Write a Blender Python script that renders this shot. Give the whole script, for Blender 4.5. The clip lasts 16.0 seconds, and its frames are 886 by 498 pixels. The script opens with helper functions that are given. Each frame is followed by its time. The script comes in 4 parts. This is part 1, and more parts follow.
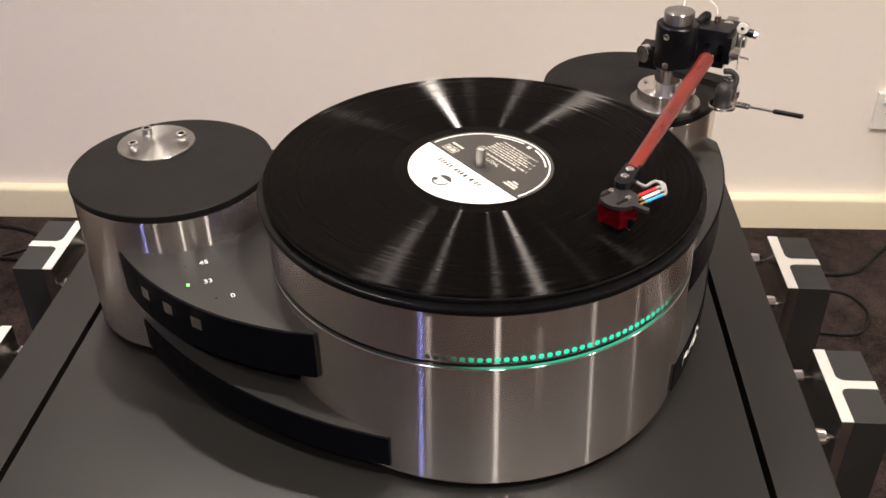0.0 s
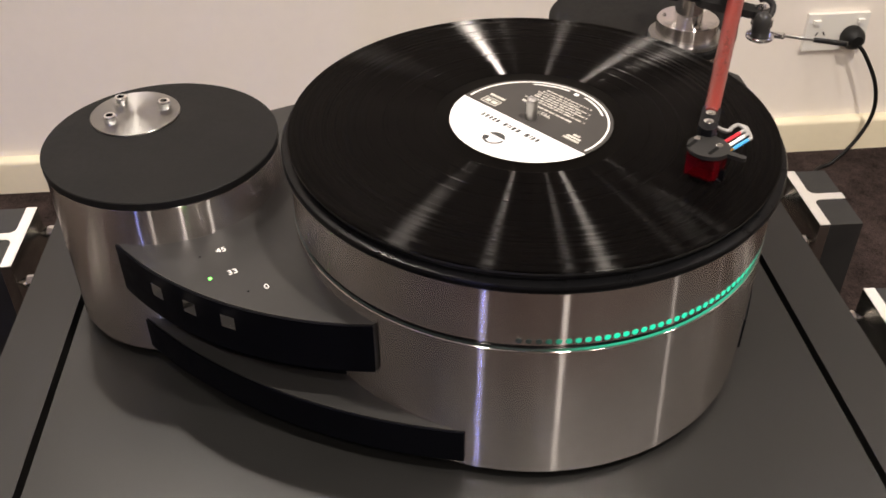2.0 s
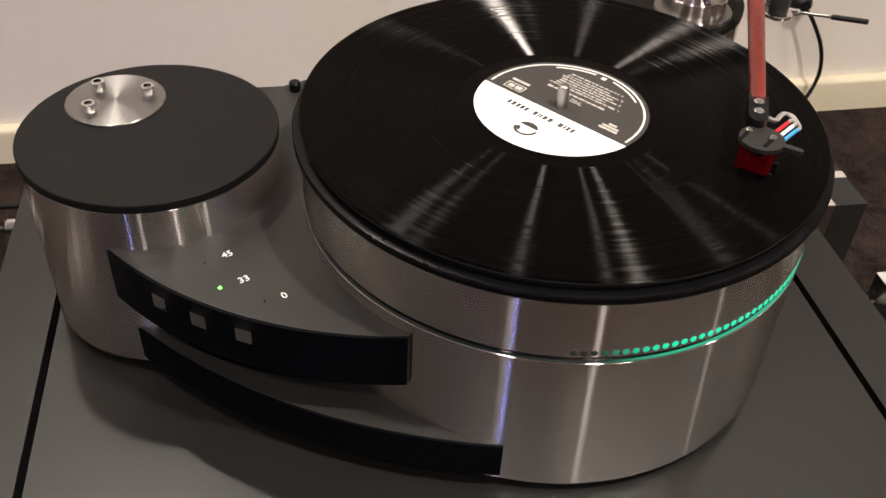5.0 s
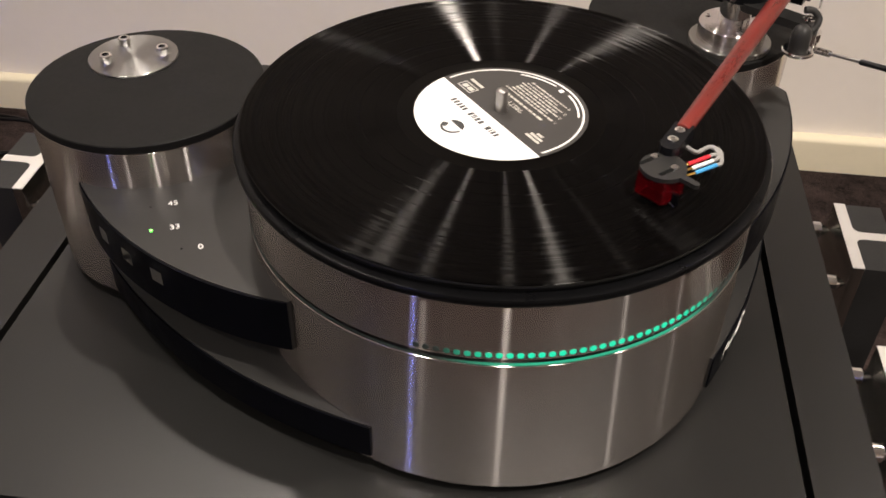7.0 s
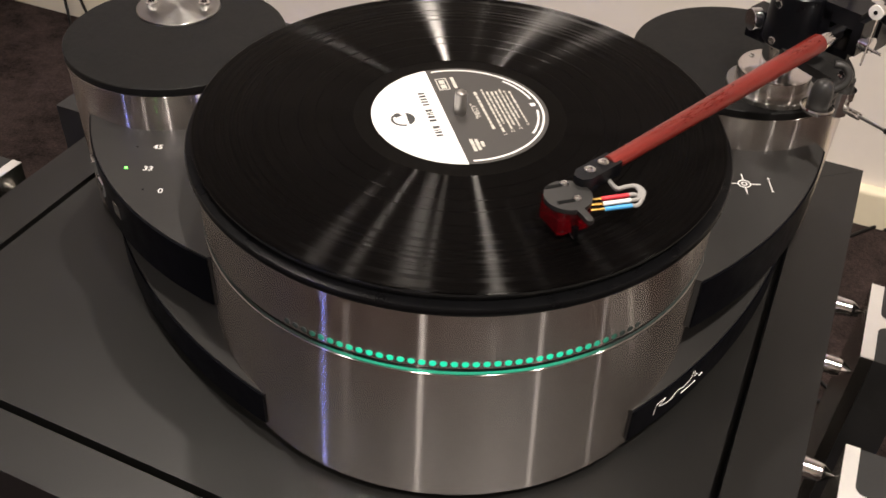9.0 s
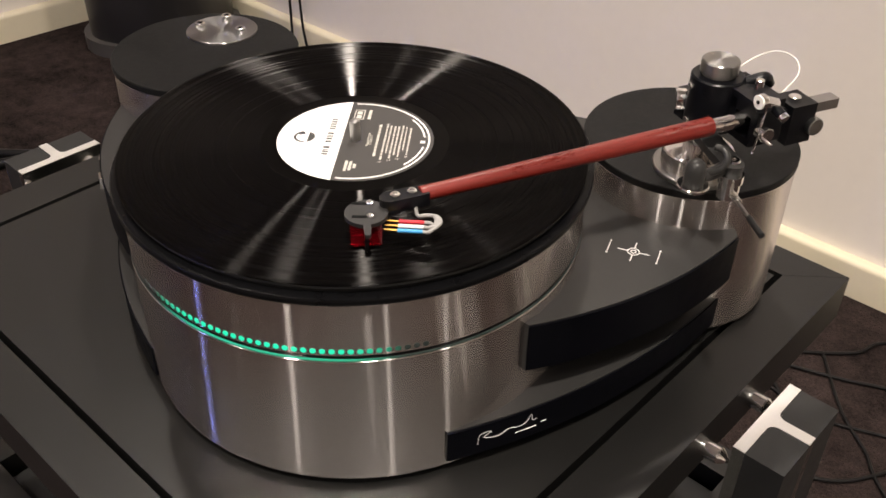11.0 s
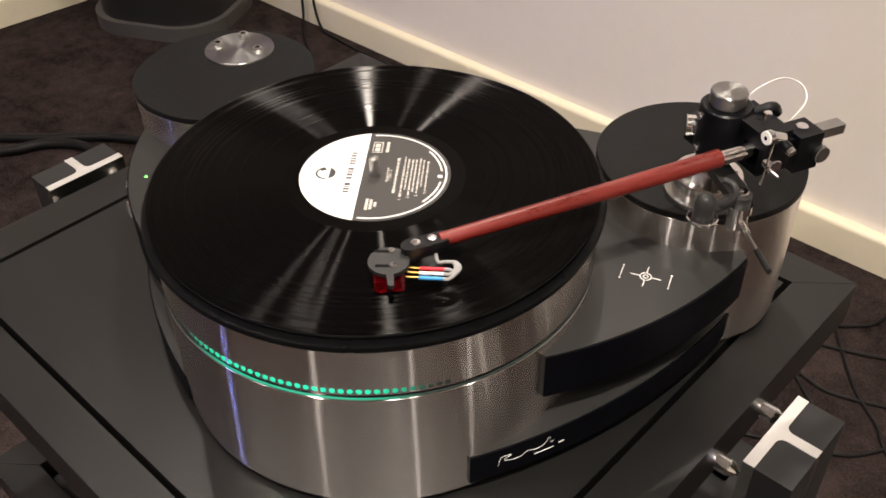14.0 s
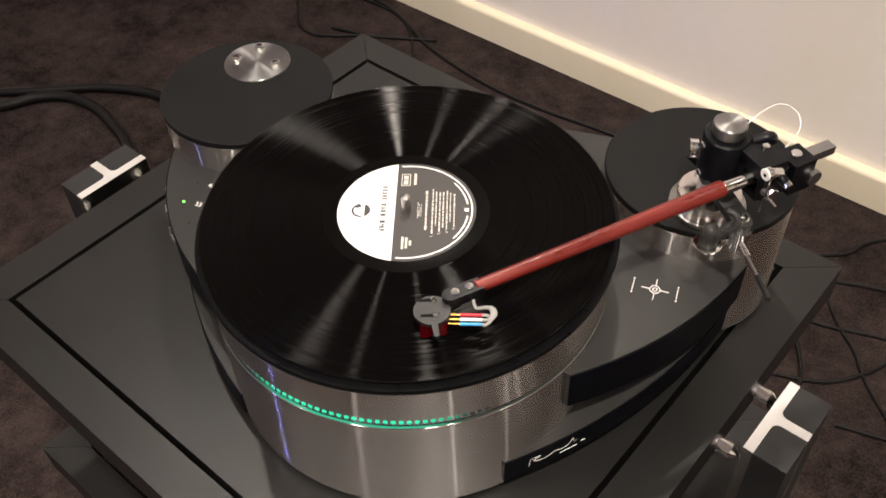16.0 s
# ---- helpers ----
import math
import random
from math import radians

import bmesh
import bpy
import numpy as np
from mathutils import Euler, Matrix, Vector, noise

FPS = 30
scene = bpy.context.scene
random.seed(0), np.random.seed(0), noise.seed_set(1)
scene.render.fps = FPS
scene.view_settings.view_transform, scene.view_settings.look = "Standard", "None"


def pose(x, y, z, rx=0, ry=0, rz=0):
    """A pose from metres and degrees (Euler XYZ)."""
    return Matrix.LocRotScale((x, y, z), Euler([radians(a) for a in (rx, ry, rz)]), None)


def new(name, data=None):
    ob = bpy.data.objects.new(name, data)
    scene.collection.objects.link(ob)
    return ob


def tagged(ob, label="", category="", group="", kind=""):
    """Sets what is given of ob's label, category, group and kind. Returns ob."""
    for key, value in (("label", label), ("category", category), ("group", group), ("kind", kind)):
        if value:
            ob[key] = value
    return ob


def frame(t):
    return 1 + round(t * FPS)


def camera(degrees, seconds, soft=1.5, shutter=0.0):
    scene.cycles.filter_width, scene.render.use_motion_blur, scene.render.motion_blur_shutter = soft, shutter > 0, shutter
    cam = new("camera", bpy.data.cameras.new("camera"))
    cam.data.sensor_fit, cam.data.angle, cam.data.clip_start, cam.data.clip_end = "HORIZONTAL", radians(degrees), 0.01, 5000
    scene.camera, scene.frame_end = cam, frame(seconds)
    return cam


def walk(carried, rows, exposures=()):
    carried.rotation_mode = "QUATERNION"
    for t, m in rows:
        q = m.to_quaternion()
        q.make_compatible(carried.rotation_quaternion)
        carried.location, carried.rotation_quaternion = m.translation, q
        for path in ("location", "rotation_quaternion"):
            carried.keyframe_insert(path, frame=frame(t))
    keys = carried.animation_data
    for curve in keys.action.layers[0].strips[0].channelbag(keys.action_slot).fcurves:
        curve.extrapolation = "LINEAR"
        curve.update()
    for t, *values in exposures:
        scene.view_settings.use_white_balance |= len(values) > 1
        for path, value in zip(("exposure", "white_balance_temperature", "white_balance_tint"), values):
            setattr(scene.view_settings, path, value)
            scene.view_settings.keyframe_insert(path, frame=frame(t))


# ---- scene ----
cam = camera(50.20, 16.0, soft=1.6, shutter=0.4)
# seconds, eye, yaw, pitch, roll
PATH = [
    (0.0, -0.0031, -0.5741, 1.0467, 2.39, -34.18, -0.89),
    (0.5, -0.0011, -0.5706, 1.0428, 2.43, -34.73, -1.26),
    (1.0, -0.0225, -0.5531, 1.0404, 0.07, -35.46, -0.94),
    (1.5, -0.0644, -0.5283, 1.0333, -3.63, -36.55, -0.32),
    (2.0, -0.1100, -0.5024, 1.0207, -6.25, -37.76, -0.10),
    (2.5, -0.1410, -0.4731, 1.0139, -9.29, -38.57, 0.75),
    (3.0, -0.1689, -0.4550, 1.0099, -14.16, -38.63, 2.95),
    (3.5, -0.1913, -0.4452, 1.0078, -16.52, -38.87, 4.34),
    (4.0, -0.1941, -0.4367, 1.0132, -16.69, -39.91, 4.05),
    (6.5, -0.0435, -0.4661, 1.0109, 0.27, -40.06, 1.39),
    (7.0, 0.0128, -0.4730, 1.0150, 5.46, -39.81, 0.99),
    (7.5, 0.0685, -0.4875, 1.0195, 9.96, -39.48, 0.88),
    (8.0, 0.0972, -0.4803, 1.0234, 13.02, -39.39, 0.98),
    (8.5, 0.1305, -0.4522, 1.0154, 17.59, -40.40, 1.61),
    (9.0, 0.1631, -0.4309, 1.0154, 21.55, -40.32, 2.33),
    (9.5, 0.2199, -0.4164, 1.0267, 25.61, -39.85, 2.03),
    (10.0, 0.3130, -0.3963, 1.0392, 34.77, -38.16, 1.22),
    (12.5, 0.4143, -0.3376, 1.0243, 42.88, -36.13, 0.64),
    (13.0, 0.4116, -0.3347, 1.0250, 42.96, -36.32, 0.23),
    (13.5, 0.3996, -0.3404, 1.0500, 42.60, -37.36, -0.27),
    (14.0, 0.3801, -0.3539, 1.0908, 42.14, -39.72, -1.02),
    (14.5, 0.3700, -0.3625, 1.1309, 43.26, -41.80, -2.73),
    (15.0, 0.3582, -0.3650, 1.1602, 42.55, -43.88, -2.69),
    (15.5, 0.3471, -0.3617, 1.1825, 40.99, -46.71, -2.21),
    (16.0, 0.3401, -0.3583, 1.2036, 40.59, -46.48, -2.38),
]
walk(cam, [(t, pose(x, y, z, 90 + pitch, 0, yaw) @ pose(0, 0, 0, 0, 0, roll)) for t, x, y, z, yaw, pitch, roll in PATH],
     exposures=[(0, 0.54), (1.5, 0.48), (4, 0.31), (7, 0.22), (9.5, 0.32), (12.5, 0.42), (14, 0.43), (16, 0.42)])

# ---- world ----
world = bpy.data.worlds.new("world")
scene.world = world
world.use_nodes = True
wn = world.node_tree
sky = wn.nodes.new("ShaderNodeTexSky")
sky.sky_type, sky.sun_disc = "NISHITA", False
sky.sun_elevation, sky.sun_rotation = radians(20), radians(150)
wn.links.new(sky.outputs[0], wn.nodes["Background"].inputs[0])
wn.nodes["Background"].inputs[1].default_value = 0.05
world.cycles.sampling_method = "NONE"  # the room is closed

WARM = (1.0, 0.90, 0.80)


def downlight_lamp(x, y, power, size=0.08, spread=130):
    data = bpy.data.lights.new("downlight_lamp", "AREA")
    data.shape, data.size, data.energy, data.color, data.spread = "DISK", size, power, WARM, radians(spread)
    ob = new("downlight_lamp", data)
    ob.matrix_world = pose(x, y, 2.385)
    return ob


# the last lamp is an unseen addition that brightens the east wall for the steel
LAMPS = [(0.57, -0.49, 22), (-0.65, -1.09, 8), (-0.85, 0.25, 5), (0.30, -1.79, 15), (-0.50, 0.84, 8.0), (1.15, 0.86, 2.3), (2.60, -1.70, 30), (2.90, -0.30, 16)]
for lx, ly, lp in LAMPS:
    downlight_lamp(lx, ly, lp)


# ---- materials ----
def material(name, color, rough=0.5, metal=0.0, vary=0.15, scale=30.0, bump=0.0, bump_scale=400.0, aniso=0.0, coat=0.0, spec=0.5, stretch=(1, 1, 1)):
    """Two scales of noise vary the colour and the roughness; bump gives a fine grain."""
    m = bpy.data.materials.new(name)
    m.use_nodes = True
    nt = m.node_tree
    p = nt.nodes["Principled BSDF"]
    p.inputs["Metallic"].default_value = metal
    p.inputs["Specular IOR Level"].default_value = spec
    p.inputs["Coat Weight"].default_value = coat
    p.inputs["Coat Roughness"].default_value = 0.08
    co = nt.nodes.new("ShaderNodeTexCoord")
    mp = nt.nodes.new("ShaderNodeMapping")
    mp.inputs["Scale"].default_value = stretch
    nt.links.new(co.outputs["Object"], mp.inputs[0])
    big = nt.nodes.new("ShaderNodeTexNoise")
    big.inputs["Scale"].default_value, big.inputs["Detail"].default_value = scale, 5
    fine = nt.nodes.new("ShaderNodeTexNoise")
    fine.inputs["Scale"].default_value, fine.inputs["Detail"].default_value = scale * 14, 2
    for n in (big, fine):
        nt.links.new(mp.outputs[0], n.inputs["Vector"])
    mix = nt.nodes.new("ShaderNodeMath")
    mix.operation = "MULTIPLY_ADD"
    nt.links.new(fine.outputs["Fac"], mix.inputs[0])
    mix.inputs[1].default_value = 0.5
    nt.links.new(big.outputs["Fac"], mix.inputs[2])
    ramp = nt.nodes.new("ShaderNodeMapRange")
    ramp.inputs["From Min"].default_value, ramp.inputs["From Max"].default_value = 0.4, 1.1
    ramp.inputs["To Min"].default_value, ramp.inputs["To Max"].default_value = 1 - vary, 1 + vary
    nt.links.new(mix.outputs[0], ramp.inputs["Value"])
    tint = nt.nodes.new("ShaderNodeVectorMath")
    tint.operation = "SCALE"
    tint.inputs[0].default_value = color
    nt.links.new(ramp.outputs[0], tint.inputs["Scale"])
    nt.links.new(tint.outputs[0], p.inputs["Base Color"])
    rr = nt.nodes.new("ShaderNodeMath")
    rr.operation, rr.inputs[1].default_value = "MULTIPLY", rough
    nt.links.new(ramp.outputs[0], rr.inputs[0])
    nt.links.new(rr.outputs[0], p.inputs["Roughness"])
    if bump:
        grain = nt.nodes.new("ShaderNodeTexNoise")
        grain.inputs["Scale"].default_value, grain.inputs["Detail"].default_value = bump_scale, 3
        nt.links.new(mp.outputs[0], grain.inputs["Vector"])
        bp = nt.nodes.new("ShaderNodeBump")
        bp.inputs["Strength"].default_value, bp.inputs["Distance"].default_value = bump, 0.001
        nt.links.new(grain.outputs["Fac"], bp.inputs["Height"])
        nt.links.new(bp.outputs[0], p.inputs["Normal"])
    if aniso:
        tg = nt.nodes.new("ShaderNodeTangent")
        tg.direction_type, tg.axis = "RADIAL", "Z"
        nt.links.new(tg.outputs[0], p.inputs["Tangent"])
        p.inputs["Anisotropic"].default_value = aniso
        p.inputs["Anisotropic Rotation"].default_value = 0.25
    return m


def turned(name, color, rough, aniso, ior):
    """A surface with fine circular grooves: light runs into long streaks across them. ior: for black vinyl; none for steel."""
    m = bpy.data.materials.new(name)
    m.use_nodes = True
    nt = m.node_tree
    nt.nodes.remove(nt.nodes["Principled BSDF"])
    out = nt.nodes["Material Output"]
    gl = nt.nodes.new("ShaderNodeBsdfAnisotropic")
    gl.distribution = "BECKMANN"
    gl.inputs["Roughness"].default_value, gl.inputs["Anisotropy"].default_value = rough, aniso
    tg = nt.nodes.new("ShaderNodeTangent")
    tg.direction_type, tg.axis = "RADIAL", "Z"
    nt.links.new(tg.outputs[0], gl.inputs["Tangent"])
    co = nt.nodes.new("ShaderNodeTexCoord")
    sep = nt.nodes.new("ShaderNodeSeparateXYZ")
    nt.links.new(co.outputs["Object"], sep.inputs[0])
    length = nt.nodes.new("ShaderNodeVectorMath")
    length.operation = "LENGTH"
    flat = nt.nodes.new("ShaderNodeCombineXYZ")
    nt.links.new(sep.outputs[0], flat.inputs[0])
    nt.links.new(sep.outputs[1], flat.inputs[1])
    nt.links.new(flat.outputs[0], length.inputs[0])
    lines = nt.nodes.new("ShaderNodeTexNoise")
    lines.noise_dimensions = "1D"
    lines.inputs["Detail"].default_value = 6
    lines.inputs["Scale"].default_value = 1300 if ior else 900
    nt.links.new(length.outputs["Value"] if ior else sep.outputs[2], lines.inputs["W"])
    rng = nt.nodes.new("ShaderNodeMapRange")
    rng.inputs["From Min"].default_value, rng.inputs["From Max"].default_value = 0.3, 0.7
    rng.inputs["To Min"].default_value, rng.inputs["To Max"].default_value = (0.78, 1.12) if ior else (0.92, 1.06)
    nt.links.new(lines.outputs["Fac"], rng.inputs["Value"])
    tint = nt.nodes.new("ShaderNodeVectorMath")
    tint.operation = "SCALE"
    tint.inputs[0].default_value = color
    nt.links.new(rng.outputs[0], tint.inputs["Scale"])
    nt.links.new(tint.outputs[0], gl.inputs["Color"])
    if ior is None:
        below = gl
        for r, a, share in ((0.27, 0.88, 0.18),):
            wide = nt.nodes.new("ShaderNodeBsdfAnisotropic")
            wide.distribution = "BECKMANN"
            wide.inputs["Roughness"].default_value, wide.inputs["Anisotropy"].default_value = r, a
            nt.links.new(tg.outputs[0], wide.inputs["Tangent"])
            nt.links.new(tint.outputs[0], wide.inputs["Color"])
            both = nt.nodes.new("ShaderNodeMixShader")
            both.inputs[0].default_value = share
            nt.links.new(below.outputs[0], both.inputs[1])
            nt.links.new(wide.outputs[0], both.inputs[2])
            below = both
        nt.links.new(below.outputs[0], out.inputs["Surface"])
        return m
    bands = nt.nodes.new("ShaderNodeTexNoise")
    bands.noise_dimensions = "1D"
    bands.inputs["Scale"].default_value, bands.inputs["Detail"].default_value = 300, 6
    nt.links.new(length.outputs["Value"], bands.inputs["W"])
    band = nt.nodes.new("ShaderNodeMapRange")
    band.inputs["From Min"].default_value, band.inputs["From Max"].default_value = 0.45, 0.72
    band.inputs["To Min"].default_value, band.inputs["To Max"].default_value = 0.88, 1.45
    nt.links.new(bands.outputs["Fac"], band.inputs["Value"])
    wider = nt.nodes.new("ShaderNodeMapRange")
    wider.inputs["From Min"].default_value, wider.inputs["From Max"].default_value = 0.055, 0.14
    wider.inputs["To Min"].default_value, wider.inputs["To Max"].default_value = 0.17, rough
    nt.links.new(length.outputs["Value"], wider.inputs["Value"])
    rr = nt.nodes.new("ShaderNodeMath")
    rr.operation = "MULTIPLY"
    nt.links.new(band.outputs[0], rr.inputs[0])
    nt.links.new(wider.outputs[0], rr.inputs[1])
    nt.links.new(rr.outputs[0], gl.inputs["Roughness"])
    # the two walls of the V-shaped groove lean inwards and outwards
    radial = nt.nodes.new("ShaderNodeVectorMath")
    radial.operation = "NORMALIZE"
    nt.links.new(flat.outputs[0], radial.inputs[0])
    walls = []
    for lean, narrow in ((-0.94, 0.66), (0.94, 0.74)):
        tilt = nt.nodes.new("ShaderNodeVectorMath")
        tilt.operation = "MULTIPLY_ADD"
        tilt.inputs[1].default_value, tilt.inputs[2].default_value = (lean, lean, 0), (0, 0, 1)
        nt.links.new(radial.outputs[0], tilt.inputs[0])
        unit = nt.nodes.new("ShaderNodeVectorMath")
        unit.operation = "NORMALIZE"
        nt.links.new(tilt.outputs[0], unit.inputs[0])
        wall = nt.nodes.new("ShaderNodeBsdfAnisotropic")
        wall.distribution = "BECKMANN"
        wall.inputs["Anisotropy"].default_value = narrow
        nt.links.new(rr.outputs[0], wall.inputs["Roughness"])
        nt.links.new(tint.outputs[0], wall.inputs["Color"])
        nt.links.new(tg.outputs[0], wall.inputs["Tangent"])
        nt.links.new(unit.outputs[0], wall.inputs["Normal"])
        walls.append(wall)
    vee = nt.nodes.new("ShaderNodeMixShader")
    vee.inputs[0].default_value = 0.36
    nt.links.new(walls[0].outputs[0], vee.inputs[1])
    nt.links.new(walls[1].outputs[0], vee.inputs[2])
    land = nt.nodes.new("ShaderNodeMixShader")
    land.inputs[0].default_value = 0.64
    nt.links.new(gl.outputs[0], land.inputs[1])
    nt.links.new(vee.outputs[0], land.inputs[2])
    df = nt.nodes.new("ShaderNodeBsdfDiffuse")
    df.inputs["Color"].default_value = (0.0015, 0.0013, 0.0013, 1)
    fr = nt.nodes.new("ShaderNodeFresnel")
    fr.inputs["IOR"].default_value = ior
    mx = nt.nodes.new("ShaderNodeMixShader")
    nt.links.new(fr.outputs[0], mx.inputs[0])
    nt.links.new(df.outputs[0], mx.inputs[1])
    nt.links.new(land.outputs[0], mx.inputs[2])
    nt.links.new(mx.outputs[0], out.inputs["Surface"])
    return m


def carpet(name):
    """Short pile with trodden patches, tufts and fine speckle."""
    m = bpy.data.materials.new(name)
    m.use_nodes = True
    nt = m.node_tree
    p = nt.nodes["Principled BSDF"]
    p.inputs["Roughness"].default_value, p.inputs["Specular IOR Level"].default_value = 1.0, 0.05
    co = nt.nodes.new("ShaderNodeTexCoord")
    values = []
    for scale, detail in ((7, 4), (30, 6), (280, 4)):
        n = nt.nodes.new("ShaderNodeTexNoise")
        n.inputs["Scale"].default_value, n.inputs["Detail"].default_value, n.inputs["Roughness"].default_value = scale, detail, 0.65
        nt.links.new(co.outputs["Object"], n.inputs["Vector"])
        values.append(n)
    add = nt.nodes.new("ShaderNodeMath")
    add.operation = "ADD"
    nt.links.new(values[0].outputs["Fac"], add.inputs[0])
    nt.links.new(values[1].outputs["Fac"], add.inputs[1])
    add2 = nt.nodes.new("ShaderNodeMath")
    add2.operation, add2.inputs[1].default_value = "MULTIPLY_ADD", 1.15
    nt.links.new(values[2].outputs["Fac"], add2.inputs[0])
    nt.links.new(add.outputs[0], add2.inputs[2])
    ramp = nt.nodes.new("ShaderNodeValToRGB")
    ramp.color_ramp.elements[0].position, ramp.color_ramp.elements[1].position = 0.38, 0.62
    ramp.color_ramp.elements[0].color, ramp.color_ramp.elements[1].color = (0.0072, 0.0054, 0.0052, 1), (0.056, 0.040, 0.037, 1)
    half = nt.nodes.new("ShaderNodeMath")
    half.operation, half.inputs[1].default_value = "MULTIPLY", 0.318
    nt.links.new(add2.outputs[0], half.inputs[0])
    nt.links.new(half.outputs[0], ramp.inputs[0])
    nt.links.new(ramp.outputs[0], p.inputs["Base Color"])
    tuft = nt.nodes.new("ShaderNodeTexVoronoi")
    tuft.inputs["Scale"].default_value = 320
    nt.links.new(co.outputs["Object"], tuft.inputs["Vector"])
    bp = nt.nodes.new("ShaderNodeBump")
    bp.inputs["Strength"].default_value, bp.inputs["Distance"].default_value = 0.8, 0.003
    bp.invert = True
    nt.links.new(tuft.outputs["Distance"], bp.inputs["Height"])
    nt.links.new(bp.outputs[0], p.inputs["Normal"])
    return m


def glowing(name, color, strength):
    m = bpy.data.materials.new(name)
    m.use_nodes = True
    p = m.node_tree.nodes["Principled BSDF"]
    p.inputs["Base Color"].default_value = (*color, 1)
    p.inputs["Emission Color"].default_value = (*color, 1)
    p.inputs["Emission Strength"].default_value = strength
    return m


def painted_strobe_glow(name, strength):
    """Strobe lamp's green light painted as emission, strongest in front of the lamp and fading round the drum."""
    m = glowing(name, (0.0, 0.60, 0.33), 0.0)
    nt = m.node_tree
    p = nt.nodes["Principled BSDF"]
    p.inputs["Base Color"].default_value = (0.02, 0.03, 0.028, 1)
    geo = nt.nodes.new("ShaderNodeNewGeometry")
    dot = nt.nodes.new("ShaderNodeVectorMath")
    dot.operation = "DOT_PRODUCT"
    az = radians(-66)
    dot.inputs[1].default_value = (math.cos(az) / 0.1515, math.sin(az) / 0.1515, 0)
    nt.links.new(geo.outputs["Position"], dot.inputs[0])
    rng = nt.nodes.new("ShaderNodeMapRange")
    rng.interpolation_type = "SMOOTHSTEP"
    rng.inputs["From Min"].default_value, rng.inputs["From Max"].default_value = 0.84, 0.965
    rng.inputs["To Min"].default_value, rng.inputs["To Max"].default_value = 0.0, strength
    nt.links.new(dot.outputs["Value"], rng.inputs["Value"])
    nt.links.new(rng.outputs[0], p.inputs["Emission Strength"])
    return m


M_WALL = material("wall_paint", (0.885, 0.82, 0.75), 0.75, vary=0.03, scale=3, bump=0.08, bump_scale=220)
M_SKIRT = material("skirting_paint", (0.80, 0.72, 0.54), 0.45, vary=0.04, scale=6)
M_CEIL = material("ceiling_paint", (0.6, 0.57, 0.54), 0.8, vary=0.02, scale=2)
M_CARPET = carpet("carpet_pile")
M_RACK = material("rack_laminate", (0.0062, 0.0060, 0.0056), 0.38, vary=0.08, scale=18, bump=0.03, bump_scale=900, spec=0.48)
M_RACKDARK = material("rack_infill", (0.010, 0.010, 0.010), 0.5, vary=0.15, scale=40, bump=0.1)
M_ALU = material("aluminium_extrusion", (0.90, 0.88, 0.85), 0.44, 0.90, vary=0.06, scale=60)
M_ALUSIDE = material("polished_extrusion", (0.42, 0.41, 0.38), 0.24, 1.0, vary=0.06, scale=60)
M_STEEL = turned("turned_steel", (0.74, 0.70, 0.68), 0.215, 0.70, None)
M_SPUN = material("spun_steel_plate", (0.33, 0.325, 0.315), 0.29, 1.0, vary=0.08, scale=30, aniso=0.85)
M_CHROME = material("chrome", (0.88, 0.87, 0.86), 0.08, 1.0, vary=0.04, scale=80)
M_GREYMETAL = material("grey_anodised", (0.34, 0.33, 0.32), 0.34, 1.0, vary=0.08, scale=120)
M_BLACK = material("black_anodised", (0.0034, 0.0035, 0.0046), 0.32, 0.0, vary=0.2, scale=90, spec=0.20, bump=0.05, bump_scale=1500)
M_RIM = material("platter_rim_black", (0.0030, 0.0030, 0.0034), 0.30, 0.0, vary=0.2, scale=90, spec=0.10)
M_STRIP = material("strip_black", (0.0018, 0.0019, 0.0032), 0.42, 0.0, vary=0.2, scale=90, spec=0.06)
M_PLINTH = material("plinth_lacquer", (0.0260, 0.0252, 0.0245), 0.31, 0.0, vary=0.08, scale=25, spec=0.24)
M_MAT = material("disc_mat", (0.0057, 0.0055, 0.0055), 0.52, 0.0, vary=0.2, scale=22, bump=0.10, bump_scale=1300, spec=0.13)
M_SHELL = material("headshell_anodised", (0.013, 0.0125, 0.0122), 0.45, vary=0.1, scale=90)
M_RUBBER = material("rubber", (0.007, 0.007, 0.007), 0.5, vary=0.2, scale=60, spec=0.3)
M_VINYL = turned("vinyl", (0.50, 0.485, 0.475), 0.26, 0.81, 1.22)
M_VINYLFLAT = material("vinyl_run_out", (0.0022, 0.0018, 0.0016), 0.30, 0.0, vary=0.10, scale=60, spec=0.025)
M_PAPERW = material("paper_white", (0.86, 0.85, 0.82), 0.6, vary=0.02, scale=50)
M_PAPERB = material("paper_black", (0.035, 0.032, 0.030), 0.5, vary=0.08, scale=50)
M_INKW = material("white_print", (0.82, 0.81, 0.78), 0.6, vary=0.02, scale=50)
M_PRINT = material("grey_print", (0.52, 0.50, 0.45), 0.6, vary=0.25, scale=220)
M_INKB = material("black_print", (0.03, 0.03, 0.03), 0.6, vary=0.05, scale=50)
M_WOOD = material("red_wood", (0.135, 0.0105, 0.0065), 0.36, vary=0.55, scale=110, coat=0.10, bump=0.25, bump_scale=500, stretch=(1, 1, 0.14))
M_WHITE = material("white_plastic", (0.80, 0.78, 0.73), 0.4, vary=0.02, scale=30)
M_SOCKET = material("dark_slots", (0.004, 0.004, 0.004), 0.7, vary=0.05, spec=0.1)
M_CABLE = material("black_cable", (0.006, 0.0055, 0.0055), 0.5, vary=0.2, scale=40, spec=0.2)
M_GREYWIRE = material("grey_wire", (0.27, 0.26, 0.25), 0.45, vary=0.08, scale=60)
M_REDWIRE = material("red_wire", (0.50, 0.015, 0.03), 0.4, vary=0.08)
